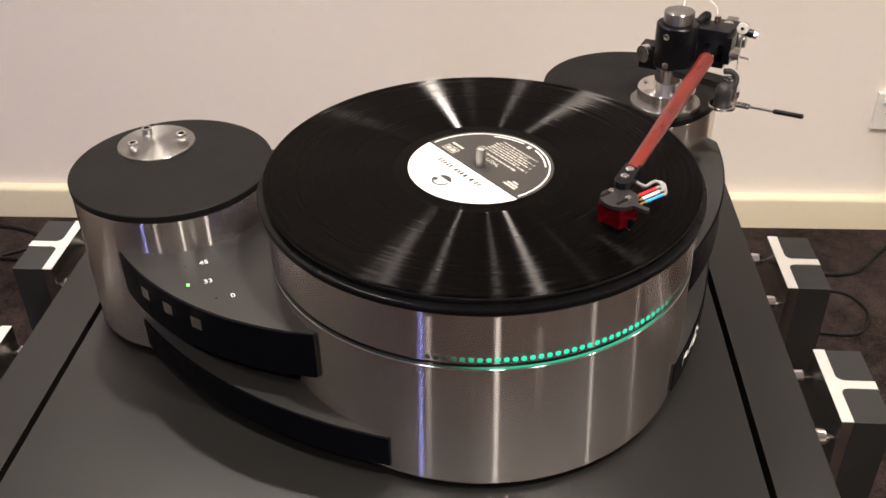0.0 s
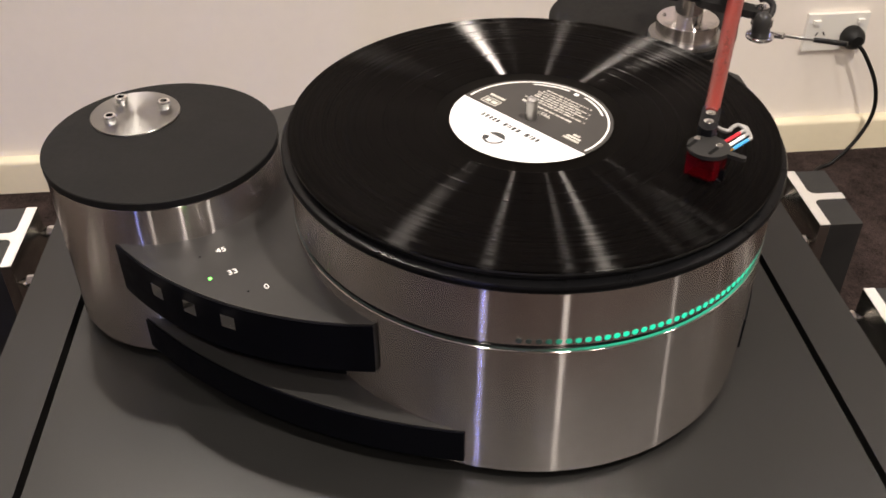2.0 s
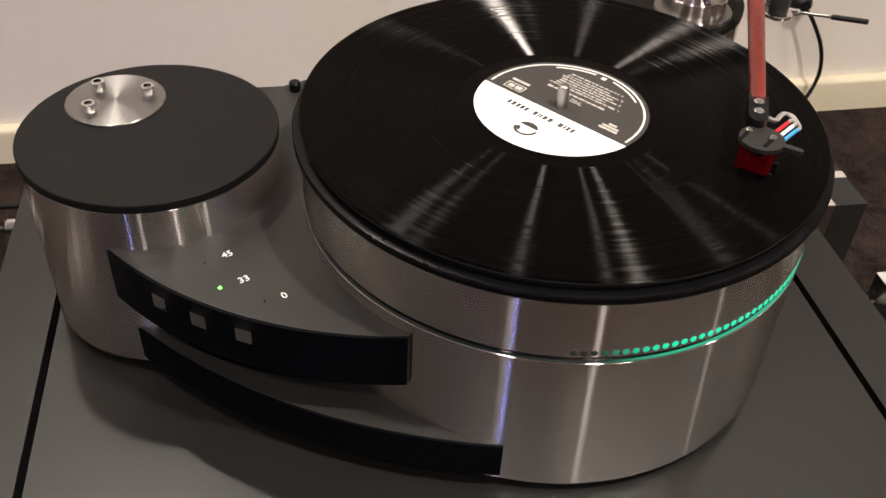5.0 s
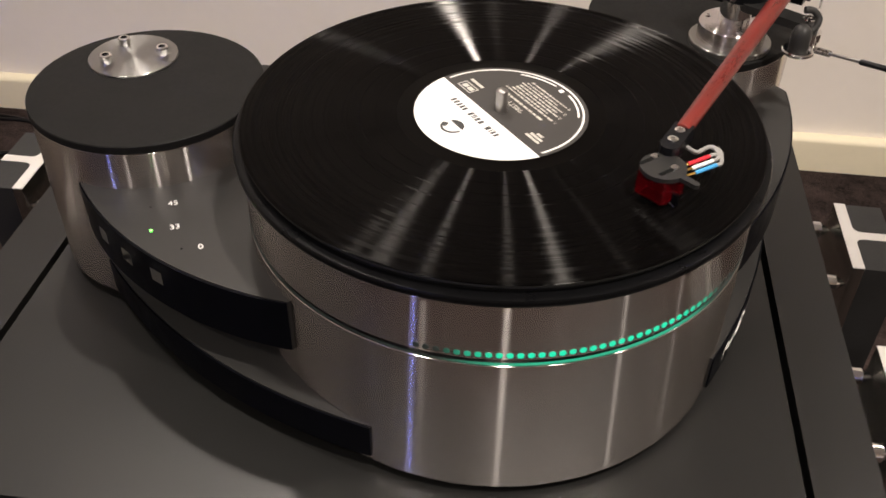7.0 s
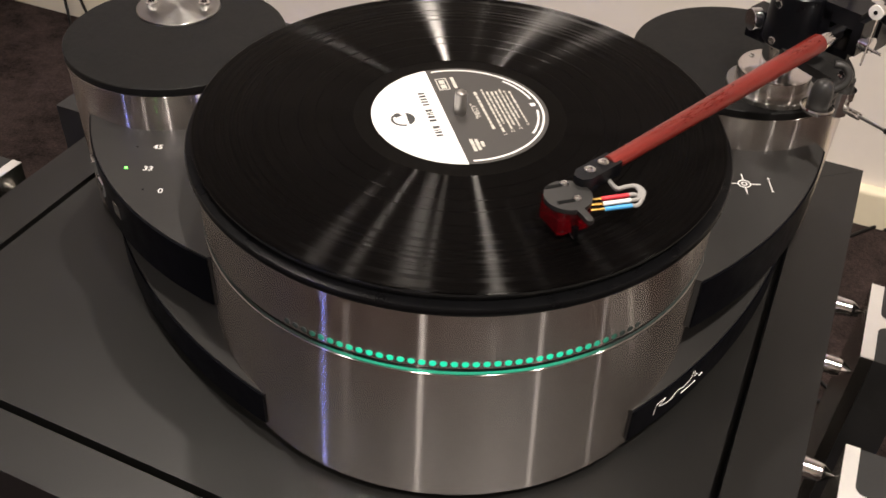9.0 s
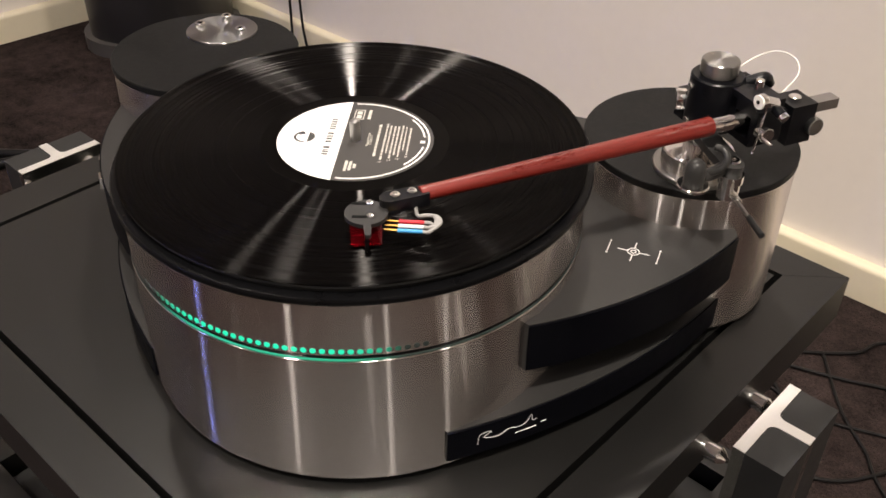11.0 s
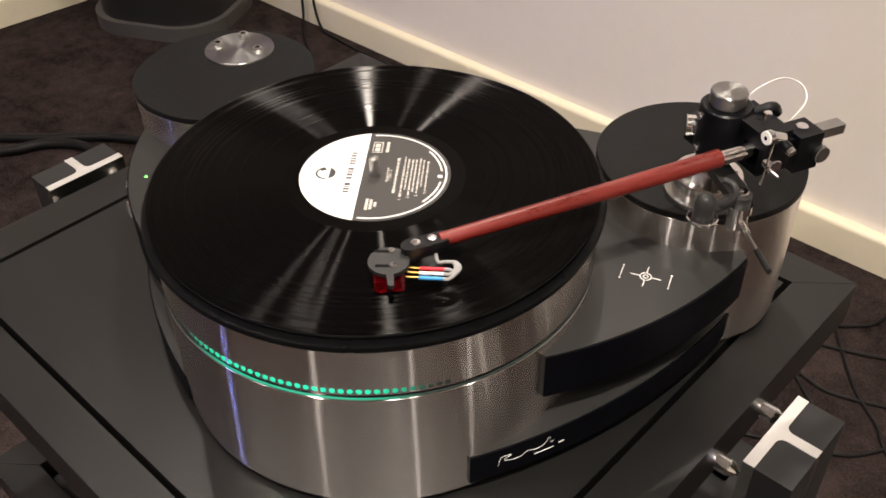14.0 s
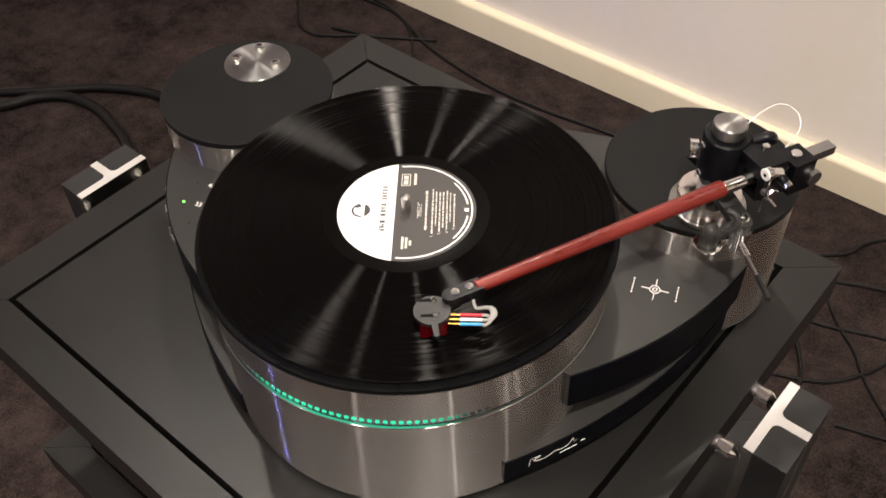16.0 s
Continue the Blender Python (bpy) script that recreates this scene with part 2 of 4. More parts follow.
M_BLUEWIRE = material("blue_wire", (0.05, 0.30, 0.62), 0.4, vary=0.08)
M_WHITEWIRE = material("white_wire", (0.70, 0.68, 0.64), 0.4, vary=0.05)
M_GOLD = material("gold_plate", (0.85, 0.55, 0.16), 0.25, 1.0, vary=0.05)
M_RUBY = material("ruby_acrylic", (0.24, 0.002, 0.008), 0.06, vary=0.35, scale=160, coat=0.6)
M_RUBY.node_tree.nodes["Principled BSDF"].inputs["Transmission Weight"].default_value = 0.75
M_SPEAKER = material("speaker_black", (0.016, 0.015, 0.015), 0.35, vary=0.15, scale=12)
M_SPEAKBASE = material("speaker_base", (0.07, 0.065, 0.06), 0.4, vary=0.12, scale=12)
M_LED = glowing("led_green", (0.15, 1.0, 0.10), 3.0)
# dots and ring are no lamps: emission stands in for the strobe light on them
M_DOT = painted_strobe_glow("strobe_dot_painted_glow", 1.15)
M_RING = painted_strobe_glow("strobe_ring_painted_glow", 0.52)
M_SKYLIGHT = glowing("evening_sky_glow", (0.36, 0.42, 1.0), 15.0)
# the tiny glowing marks light nothing much: no lamp samples for them
for dim in (M_LED, M_DOT, M_RING):
    dim.cycles.emission_sampling = "NONE"


# ---- mesh helpers ----
def part(name, bm, mat, parent=None, label="", smooth=38):
    bmesh.ops.recalc_face_normals(bm, faces=bm.faces[:])
    me = bpy.data.meshes.new(name)
    bm.to_mesh(me)
    bm.free()
    me.polygons.foreach_set("use_smooth", [True] * len(me.polygons))
    me.set_sharp_from_angle(angle=radians(smooth))
    me.materials.append(mat)
    ob = new(name, me)
    ob.parent = parent
    return tagged(ob, label)


def shared(name, me, parent, m):
    """A further piece on the same mesh."""
    ob = new(name, me)
    ob.parent = parent
    ob.matrix_basis = m
    return ob


def thing(name, label, category, m=None, group="", kind=""):
    ob = new(name)
    ob.empty_display_size = 0.02
    if m is not None:
        ob.matrix_basis = m
    return tagged(ob, label, category, group, kind)


def lathe(profile, at=(0, 0), seg=96, bm=None):
    """Turns (radius, height) points round an upright axis."""
    bm = bm or bmesh.new()
    rings = []
    for r, z in profile:
        if r < 1e-6:
            rings.append([bm.verts.new((at[0], at[1], z))])
        else:
            rings.append([bm.verts.new((at[0] + r * math.cos(2 * math.pi * i / seg), at[1] + r * math.sin(2 * math.pi * i / seg), z)) for i in range(seg)])
    for a, b in zip(rings, rings[1:]):
        for i in range(seg):
            j = (i + 1) % seg
            if len(a) == 1 and len(b) > 1:
                bm.faces.new((a[0], b[i], b[j]))
            elif len(b) == 1 and len(a) > 1:
                bm.faces.new((a[i], b[0], a[j]))
            elif len(a) > 1:
                bm.faces.new((a[i], b[i], b[j], a[j]))
    return bm


def drum(r, z0, z1, e=0.0008):
    """The profile of a solid drum with small chamfers."""
    return [(0, z0), (r - e, z0), (r, z0 + e), (r, z1 - e), (r - e, z1), (0, z1)]


def prism(pts, z0, z1, bevel=0.0, bm=None):
    bm = bm or bmesh.new()
    low = [bm.verts.new((x, y, z0)) for x, y in pts]
    top = [bm.verts.new((x, y, z1)) for x, y in pts]
    faces = [bm.faces.new(low[::-1]), bm.faces.new(top)]
    n = len(pts)
    for i in range(n):
        faces.append(bm.faces.new((low[i], low[(i + 1) % n], top[(i + 1) % n], top[i])))
    if bevel:
        edges = [e for e in bm.edges if all(f in faces for f in e.link_faces) and len(e.link_faces) == 2 and e.calc_face_angle(0) > 0.5]
        bmesh.ops.bevel(bm, geom=edges, offset=bevel, segments=5 if bevel > 0.004 else 2, affect="EDGES", profile=0.6)
    return bm


def rect(cx, cy, sx, sy):
    return [(cx - sx / 2, cy - sy / 2), (cx + sx / 2, cy - sy / 2), (cx + sx / 2, cy + sy / 2), (cx - sx / 2, cy + sy / 2)]


def moved(bm, m):
    bmesh.ops.transform(bm, matrix=m, verts=bm.verts[:])
    return bm


def block(size, m=None, bevel=0.0008):
    bm = prism(rect(0, 0, size[0], size[1]), -size[2] / 2, size[2] / 2, bevel)
    return moved(bm, m) if m is not None else bm


def rod(a, b, r, r2=None, seg=24, e=0.0004):
    """A round rod from a to b, with the radius r2 at b."""
    a, b = Vector(a), Vector(b)
    r2 = r if r2 is None else r2
    h = (b - a).length
    bm = lathe([(0, 0), (max(r - e, 1e-5), 0), (r, e), (r2, h - e), (max(r2 - e, 1e-5), h), (0, h)], seg=seg)
    return moved(bm, Matrix.Translation(a) @ Vector((0, 0, 1)).rotation_difference(b - a).to_matrix().to_4x4())


def smooth_path(pts, steps=8):
    pts = [Vector(p) for p in pts]
    out = []
    for i in range(len(pts) - 1):
        p0, p1, p2, p3 = pts[max(i - 1, 0)], pts[i], pts[i + 1], pts[min(i + 2, len(pts) - 1)]
        for s in range(steps):
            t = s / steps
            out.append(0.5 * ((2 * p1) + (p2 - p0) * t + (2 * p0 - 5 * p1 + 4 * p2 - p3) * t * t + (3 * p1 - p0 - 3 * p2 + p3) * t**3))
    return out + [pts[-1]]


def tube(pts, r, seg=10, steps=8):
    """A wire of radius r that runs smoothly through the points."""
    path = smooth_path(pts, steps)
    bm = bmesh.new()
    rings, up = [], Vector((0.13, 0.21, 1)).normalized()
    for i, p in enumerate(path):
        d = (path[min(i + 1, len(path) - 1)] - path[max(i - 1, 0)]).normalized()
        side = d.cross(up)
        side = side.normalized() if side.length > 1e-4 else Vector((1, 0, 0))
        up = side.cross(d).normalized()
        rings.append([bm.verts.new(p + r * (math.cos(2 * math.pi * k / seg) * side + math.sin(2 * math.pi * k / seg) * up)) for k in range(seg)])
    for a, b in zip(rings, rings[1:]):
        for k in range(seg):
            bm.faces.new((a[k], b[k], b[(k + 1) % seg], a[(k + 1) % seg]))
    bm.faces.new(rings[0][::-1])
    bm.faces.new(rings[-1])
    return bm


def circle_through(a, b, c):
    a, b, c = Vector(a), Vector(b), Vector(c)
    d = 2 * (a.x * (b.y - c.y) + b.x * (c.y - a.y) + c.x * (a.y - b.y))
    ux = (a.length_squared * (b.y - c.y) + b.length_squared * (c.y - a.y) + c.length_squared * (a.y - b.y)) / d
    uy = (a.length_squared * (c.x - b.x) + b.length_squared * (a.x - c.x) + c.length_squared * (b.x - a.x)) / d
    o = Vector((ux, uy))
    return o, (a - o).length


def arc3(a, b, c, n=24):
    """Points of the circular arc from a over b to c."""
    o, r = circle_through(a, b, c)
    t0, t1, t2 = (math.atan2(p[1] - o.y, p[0] - o.x) for p in (a, b, c))
    while t1 - t0 > math.pi:
        t1 -= 2 * math.pi
    while t1 - t0 < -math.pi:
        t1 += 2 * math.pi
    while t2 - t1 > math.pi:
        t2 -= 2 * math.pi
    while t2 - t1 < -math.pi:
        t2 += 2 * math.pi
    return [(o.x + r * math.cos(t0 + (t2 - t0) * i / n), o.y + r * math.sin(t0 + (t2 - t0) * i / n)) for i in range(n + 1)]


def ring_flat(r0, r1, a0, a1, z, seg=64, h=0.0002):
    """A thin flat ring, or a piece of one between two angles in degrees."""
    bm = bmesh.new()
    full = abs(a1 - a0) >= 359.9
    n = seg if full else seg + 1
    pts = []
    for i in range(n):
        a = radians(a0 + (a1 - a0) * i / seg)
        pts.append([bm.verts.new((r * math.cos(a), r * math.sin(a), zz)) for r in (r0, r1) for zz in (z, z + h)])
    for i in range(seg):
        p, q = pts[i], pts[(i + 1) % n]
        for u, v in ((1, 3), (3, 2), (2, 0), (0, 1)):
            bm.faces.new((p[u], p[v], q[v], q[u]))
    return bm


def lettering(name, text, size, m, mat, parent):
    cu = bpy.data.curves.new(name, "FONT")
    cu.body, cu.size, cu.extrude, cu.align_x, cu.align_y = text, size, 0.0001, "CENTER", "CENTER"
    tmp = bpy.data.objects.new(name, cu)
    me = bpy.data.meshes.new_from_object(tmp)
    bpy.data.objects.remove(tmp)
    me.materials.append(mat)
    ob = new(name, me)
    ob.parent, ob.matrix_basis = parent, m
    return ob


# ---- room ----
WALL_YAW = -0.86
X0, X1, Y0, Y1, ZC = -1.93, 3.8, -3.4, 1.061, 2.4
FLOOR = 0.012


def structure(name, bm, mat, label, category, m=None):
    ob = part(name, bm, mat, None, label)
    if m is not None:
        ob.matrix_basis = m
    return tagged(ob, label, category, kind="structure")


floor_bm = bmesh.new()
N = 60
grid = [[floor_bm.verts.new((X0 - 0.3 + (X1 - X0 + 0.6) * i / N, Y0 - 0.3 + (Y1 - Y0 + 0.6) * j / N, FLOOR)) for j in range(N + 1)] for i in range(N + 1)]
for i in range(N):
    for j in range(N):
        floor_bm.faces.new((grid[i][j], grid[i + 1][j], grid[i + 1][j + 1], grid[i][j + 1]))
structure("floor", floor_bm, M_CARPET, "dark brown short pile carpet over the whole floor", "carpet")
structure("ceiling", prism(rect((X0 + X1) / 2, (Y0 + Y1) / 2, X1 - X0 + 0.8, Y1 - Y0 + 0.8), ZC, ZC + 0.1), M_CEIL, "plain off-white painted ceiling", "ceiling")
NORTH = pose(0, Y1, 0, 0, 0, WALL_YAW)
structure("wall_north", prism(rect(0.95, 0.06, 6.4, 0.12), -0.05, ZC), M_WALL, "warm off-white painted plaster wall behind the rack", "wall", NORTH)
WEST = pose(X0, 0.55, 0, 0, 0, -6.0)
structure("wall_west", prism(rect(-0.06, -1.5, 0.12, 5.8), -0.05, ZC), M_WALL, "warm off-white painted plaster side wall", "wall", WEST)
structure("wall_east", prism(rect(X1 + 0.06, -1.2, 0.12, 5.4), -0.05, ZC), M_WALL, "warm off-white painted plaster side wall", "wall")
# south wall with one narrow window
WX, WW, WZ0, WZ1 = -1.72, 0.13, 0.25, 2.0
for sx0, sx1, sz0, sz1, tag in ((X0 - 0.4, WX - WW / 2, -0.05, ZC, "a"), (WX + WW / 2, X1 + 0.2, -0.05, ZC, "b"), (WX - WW / 2, WX + WW / 2, -0.05, WZ0, "c"), (WX - WW / 2, WX + WW / 2, WZ1, ZC, "d")):
    structure("wall_south", prism(rect((sx0 + sx1) / 2, Y0 - 0.06, sx1 - sx0, 0.12), sz0, sz1), M_WALL, "warm off-white painted plaster wall with a narrow window", "wall")
structure("backdrop", block((WW * 1.6, 0.01, WZ1 - WZ0 + 0.2), pose(WX, Y0 - 0.16, (WZ0 + WZ1) / 2)), M_SKYLIGHT, "blue evening light outside the narrow window", "sky")


def skirting(length, z=0.082):
    prof = [(0.0, 0.0), (0.0, z), (-0.012, z - 0.0008), (-0.0165, z - 0.0026), (-0.0190, z - 0.0062), (-0.0195, z - 0.0100), (-0.0195, 0.0)]
    bm = bmesh.new()
    ends = [[bm.verts.new((x, y, zz)) for y, zz in prof] for x in (-length / 2, length / 2)]
    n = len(prof)
    for i in range(n):
        bm.faces.new((ends[0][i], ends[0][(i + 1) % n], ends[1][(i + 1) % n], ends[1][i]))
    bm.faces.new(ends[0])
    bm.faces.new(ends[1][::-1])
    return bm


structure("baseboard", skirting(6.2), M_SKIRT, "cream painted skirting board along the wall", "skirting", NORTH @ pose(0.95, -0.0005, 0))
structure("baseboard", skirting(4.4), M_SKIRT, "cream painted skirting board along the side wall", "skirting", WEST @ pose(0.0005, -1.0, 0, 0, 0, 90))

# ---- rack ----
rack = thing("equipment_rack", "black laminate equipment rack with silver T-section posts on the carpet", "rack", pose(-0.0595, 0.0465, 0, 0, 0, -1.6))
OX, OY, IX, IY, SHIFT = 0.2985, 0.2680, 0.2580, 0.2340, -0.0055


def shelf(z, thick, drop, infill):
    corner = [(-1, -1), (1, -1), (1, 1), (-1, 1)]
    for k in range(4):
        a, b = corner[k], corner[(k + 1) % 4]
        g = 0.0003
        tx, ty = (b[0] - a[0]) / 2, (b[1] - a[1]) / 2
        pts = [(x, y + SHIFT) for x, y in ((a[0] * OX + tx * g, a[1] * OY + ty * g), (b[0] * OX - tx * g, b[1] * OY - ty * g), (b[0] * IX - tx * g, b[1] * IY - ty * g), (a[0] * IX + tx * g, a[1] * IY + ty * g))]
        part("shelf_rail", prism(pts, z - thick, z, 0.0012), M_RACK, rack)
    part("shelf_panel", prism(rect(0, SHIFT, 2 * IX - 0.010, 2 * IY - 0.010), z - thick * 0.7 - drop, z - drop, 0.0010), infill, rack, "dark satin inset shelf panel")
    part("shelf_underside", prism(rect(0, SHIFT, 2 * OX - 0.03, 2 * OY - 0.03), z - thick - 0.004 - drop, z - thick * 0.7 - drop, 0.001), M_RACKDARK, rack)


TOP = 0.568
Z_LOW = 0.322
shelf(TOP, 0.040, 0.0, M_RACK)
shelf(Z_LOW, 0.040, 0.022, M_RACKDARK)
for sx in (-1, 1):
    for sy in (-1, 1):
        px, py = sx * 0.3195, sy * 0.0795
        inner, outer, hw, t = px, px + sx * 0.036, 0.0395, 0.0085
        f = 0.006
        bow = [(f * (1 - math.cos(a)), f * (1 - math.sin(a))) for a in (radians(15 * k) for k in range(7))]
        ts = [(inner, py - hw), (inner + sx * t, py - hw)] + [(inner + sx * (t + u), py - t / 2 - v) for u, v in bow] + [(outer, py - t / 2), (outer, py + t / 2)]
        ts += [(inner + sx * (t + u), py + t / 2 + v) for u, v in bow[::-1]] + [(inner + sx * t, py + hw), (inner, py + hw)]
        post = part("post", prism(ts, 0.0, 0.5664, 0.0), M_ALUSIDE, rack, "polished silver T-section post")
        part("post_end", prism(ts, 0.5664, 0.5670, 0.0), M_ALU, post, "bright sawn end of the post")
        for s in (-1, 1):
            fill = [(inner + sx * (t + u + 0.0003), py + s * (t / 2 + v + 0.0003)) for u, v in bow] + [(outer, py + s * (t / 2 + 0.0003)), (outer, py + s * hw), (inner + sx * (t + 0.0003), py + s * hw)]
            part("post_infill", prism(fill, 0.0, 0.5662), M_RACKDARK, post, "black square infill")
        for zt in (TOP, Z_LOW):
            for s in (-1, 1):
                y = py + s * 0.032 - 0.004
                pin = part("support_pin", rod((sx * (OX - 0.001), y, zt - 0.020), (sx * (OX + 0.013), y, zt - 0.020), 0.0066, 0.0062), M_CHROME, rack, "polished chrome support pin")
                part("pin_cone", rod((sx * (OX + 0.013), y, zt - 0.020), (sx * (OX + 0.0205), y, zt - 0.020), 0.0060, 0.0012), M_CHROME, pin)

# ---- turntable ----
deck = thing("turntable", "two-tier black turntable with brushed steel drums on the rack shelf", "turntable", pose(0, 0, 0))
R_DRUM = 0.1505
MOTOR, POD, R_POD = (-0.2365, 0.0552), (0.1328, 0.2059), 0.0757
AXIS = radians(112.0)
U, V = Vector((math.cos(AXIS), math.sin(AXIS))), Vector((math.sin(AXIS), -math.cos(AXIS)))


def back_corner(d, s):
    p = U * d + V * s
    return (p.x, p.y)


def plinth(left, right, inset):
    a, b = left[-1], right[0]
    pts = arc3(*left) + [(a[0] * 0.8, a[1] * 0.8), (b[0] * 0.8, b[1] * 0.8)] + arc3(*right)
    return pts + [(POD[0] + 0.02, POD[1] + 0.01), back_corner(0.195 - inset, 0.172), back_corner(0.195 - inset, -0.172), (MOTOR[0] - 0.01, MOTOR[1] + 0.02)]


UP_L = ((-0.2620, -0.0140), (-0.1990, -0.0750), (-0.1062, -0.1088))
UP_R = ((0.1530, -0.0100), (0.1890, 0.0680), (0.2020, 0.1570))
LO_L = ((-0.2620, -0.0070), (-0.1610, -0.0970), (-0.0580, -0.1390))
LO_R = ((0.1372, -0.0640), (0.1800, 0.0400), (0.1950, 0.1680))
Z_UP, Z_LO = 0.6640, 0.6035
part("upper_plinth", prism(plinth(UP_L, UP_R, 0.0), 0.6275, Z_UP, 0.0007), M_PLINTH, deck, "dark grey satin upper plinth with curved fronts")
part("lower_plinth", prism(plinth(LO_L, LO_R, 0.0), 0.5780, Z_LO, 0.0007), M_PLINTH, deck, "dark grey satin lower plinth with curved fronts")


def inset_arc(tri, k):
    o, r = circle_through(*tri)
    return tuple((o.x + (p[0] - o.x) * (r - k) / r, o.y + (p[1] - o.y) * (r - k) / r) for p in tri)


part("plinth_spacer", prism(plinth(inset_arc(UP_L, 0.02), inset_arc(UP_R, 0.02), 0.02), Z_LO - 0.002, 0.629), M_BLACK, deck)
part("base_plate", prism(plinth(inset_arc(LO_L, 0.012), inset_arc(LO_R, 0.012), 0.012), TOP + 0.0002, 0.5790), M_RUBBER, deck)


def face_strip(tri, z0, z1, name):
    """A black strip that covers a curved front."""
    o, r = circle_through(*tri)
    arc = arc3(*tri, n=32)
    out = [(o.x + (x - o.x) * (r + 0.0012) / r, o.y + (y - o.y) * (r + 0.0012) / r) for x, y in arc]
    return part(name, prism(arc + out[::-1], z0, z1), M_STRIP, deck, "black curved front strip")


for tri, z0, z1 in ((UP_L, 0.6280, Z_UP - 0.0008), (UP_R, 0.6280, Z_UP - 0.0008), (LO_L, 0.5785, Z_LO - 0.0008), (LO_R, 0.5785, Z_LO - 0.0008)):
    face_strip(tri, z0, z1, "front_strip")

part("drum_foot", lathe(drum(0.143, TOP + 0.0002, 0.5750), seg=96), M_RUBBER, deck)
part("drum_base", lathe(drum(R_DRUM, 0.5738, 0.6724), seg=160), M_STEEL, deck, "turned stainless steel platter base")
part("strobe_gap", lathe(drum(0.1475, 0.6715, 0.6770), seg=128), M_BLACK, deck)
# the ring's green is painted emission, no strobe lamp is built
strobe_ring = part("strobe_ring", ring_flat(0.1490, 0.1505, 0, 360, 0.6726, 160, 0.0005), M_RING, deck, "ring with the strobe lamp's green light painted on as glow")
platter = part("platter", lathe(drum(0.1502, 0.6756, 0.7146), seg=160), M_STEEL, deck, "turned stainless steel platter")
part("platter_rim", lathe([(0, 0.7140), (0.1512, 0.7140), (0.1534, 0.7146), (0.1541, 0.7158), (0.1541, 0.7182), (0.1535, 0.7192), (0.1515, 0.7198), (0, 0.7198)], seg=160), M_RIM, platter, "black rounded platter rim")
part("platter_mat", lathe([(0, 0.7190), (0.1474, 0.7190), (0.1474, 0.7225), (0.1492, 0.7229), (0.1496, 0.7236), (0.1492, 0.7244), (0, 0.7244)], seg=160), M_RUBBER, platter, "black rubber platter mat")
part("spindle", lathe([(0.0035, 0.7240), (0.0035, 0.7385), (0.0032, 0.7400), (0.0022, 0.7408), (0, 0.7411)], seg=32), M_GREYMETAL, platter, "polished steel spindle")
# strobe dots, 180 to a full turn, those in front of the lamp; lamplight painted on as emission
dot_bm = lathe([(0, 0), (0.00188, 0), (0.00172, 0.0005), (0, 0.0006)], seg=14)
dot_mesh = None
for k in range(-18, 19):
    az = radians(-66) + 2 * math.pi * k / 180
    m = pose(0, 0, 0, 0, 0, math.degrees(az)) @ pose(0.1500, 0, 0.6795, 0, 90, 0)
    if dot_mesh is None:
        first = part("strobe_dot", dot_bm, M_DOT, platter, "strobe dot with painted green glow")
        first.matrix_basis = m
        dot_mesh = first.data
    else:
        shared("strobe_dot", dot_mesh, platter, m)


def drum_pod(c, top, name, label):
    part(name + "_foot", lathe(drum(R_POD - 0.006, TOP + 0.0002, 0.5750), c), M_RUBBER, deck)
    body = part(name, lathe(drum(R_POD, 0.5738, top - 0.0056), c, 128), M_STEEL, deck, label)
    part("top_disc", lathe(drum(R_POD + 0.0008, top - 0.0058, top, 0.0006), c, 128), M_MAT, body, "dark grey matt top disc")
    return body


motor = drum_pod(MOTOR, 0.6958, "motor_housing", "turned steel motor housing")
armpod = drum_pod(POD, 0.6940, "arm_pod", "turned steel tonearm pod")
part("hub_plate", lathe(drum(0.0302, 0.6950, 0.6972, 0.0004), (-0.2578, 0.0885), 72), M_SPUN, motor, "round spun steel hub plate")


def cap_screw(x, y, z, r, h, parent, name="cap_screw"):
    bm = lathe([(0, z), (r * 0.95, z), (r, z + 0.0004), (r, z + h - 0.0006), (r - 0.0005, z + h), (r * 0.58, z + h), (r * 0.52, z + h * 0.35), (0, z + h * 0.35)], (x, y), 20)
    return part(name, bm, M_CHROME, parent, "polished hex socket screw")


for bx, by in ((-0.2688, 0.1025), (-0.2383, 0.0935), (-0.2722, 0.0770)):
    cap_screw(bx, by, 0.6970, 0.0042, 0.0058, motor)

# back plate knob between the pods
part("cable_post", lathe(drum(0.004, Z_UP - 0.001, Z_UP + 0.007), back_corner(0.186, -0.082), 24), M_BLACK, deck, "small black cable post")

# speed buttons, numbers and lamp
o_up, r_up = circle_through(*UP_L)
for bx, by in ((-0.2310, -0.0490), (-0.2110, -0.0665), (-0.1880, -0.0815)):
    a = math.atan2(by - o_up.y, bx - o_up.x)
    part("speed_button", block((0.0064, 0.0094, 0.0094), pose(o_up.x + r_up * math.cos(a), o_up.y + r_up * math.sin(a), 0.6523, 0, 0, math.degrees(a)), 0.0010), M_CHROME, deck, "square brushed metal push button")
lettering("speed_number", "45", 0.0064, pose(-0.1957, -0.0307, Z_UP + 0.0002, 0, 0, 23), M_INKW, deck)
lettering("speed_number", "33", 0.0064, pose(-0.1872, -0.0530, Z_UP + 0.0002, 0, 0, 23), M_INKW, deck)
lettering("speed_number", "0", 0.0064, pose(-0.1665, -0.0690, Z_UP + 0.0002, 0, 0, 23), M_INKW, deck)
part("speed_lamp", lathe([(0, Z_UP - 0.001), (0.0011, Z_UP - 0.001), (0.0010, Z_UP + 0.0004), (0, Z_UP + 0.0007)], (-0.2000, -0.0580), 16), M_LED, deck, "small green indicator lamp")
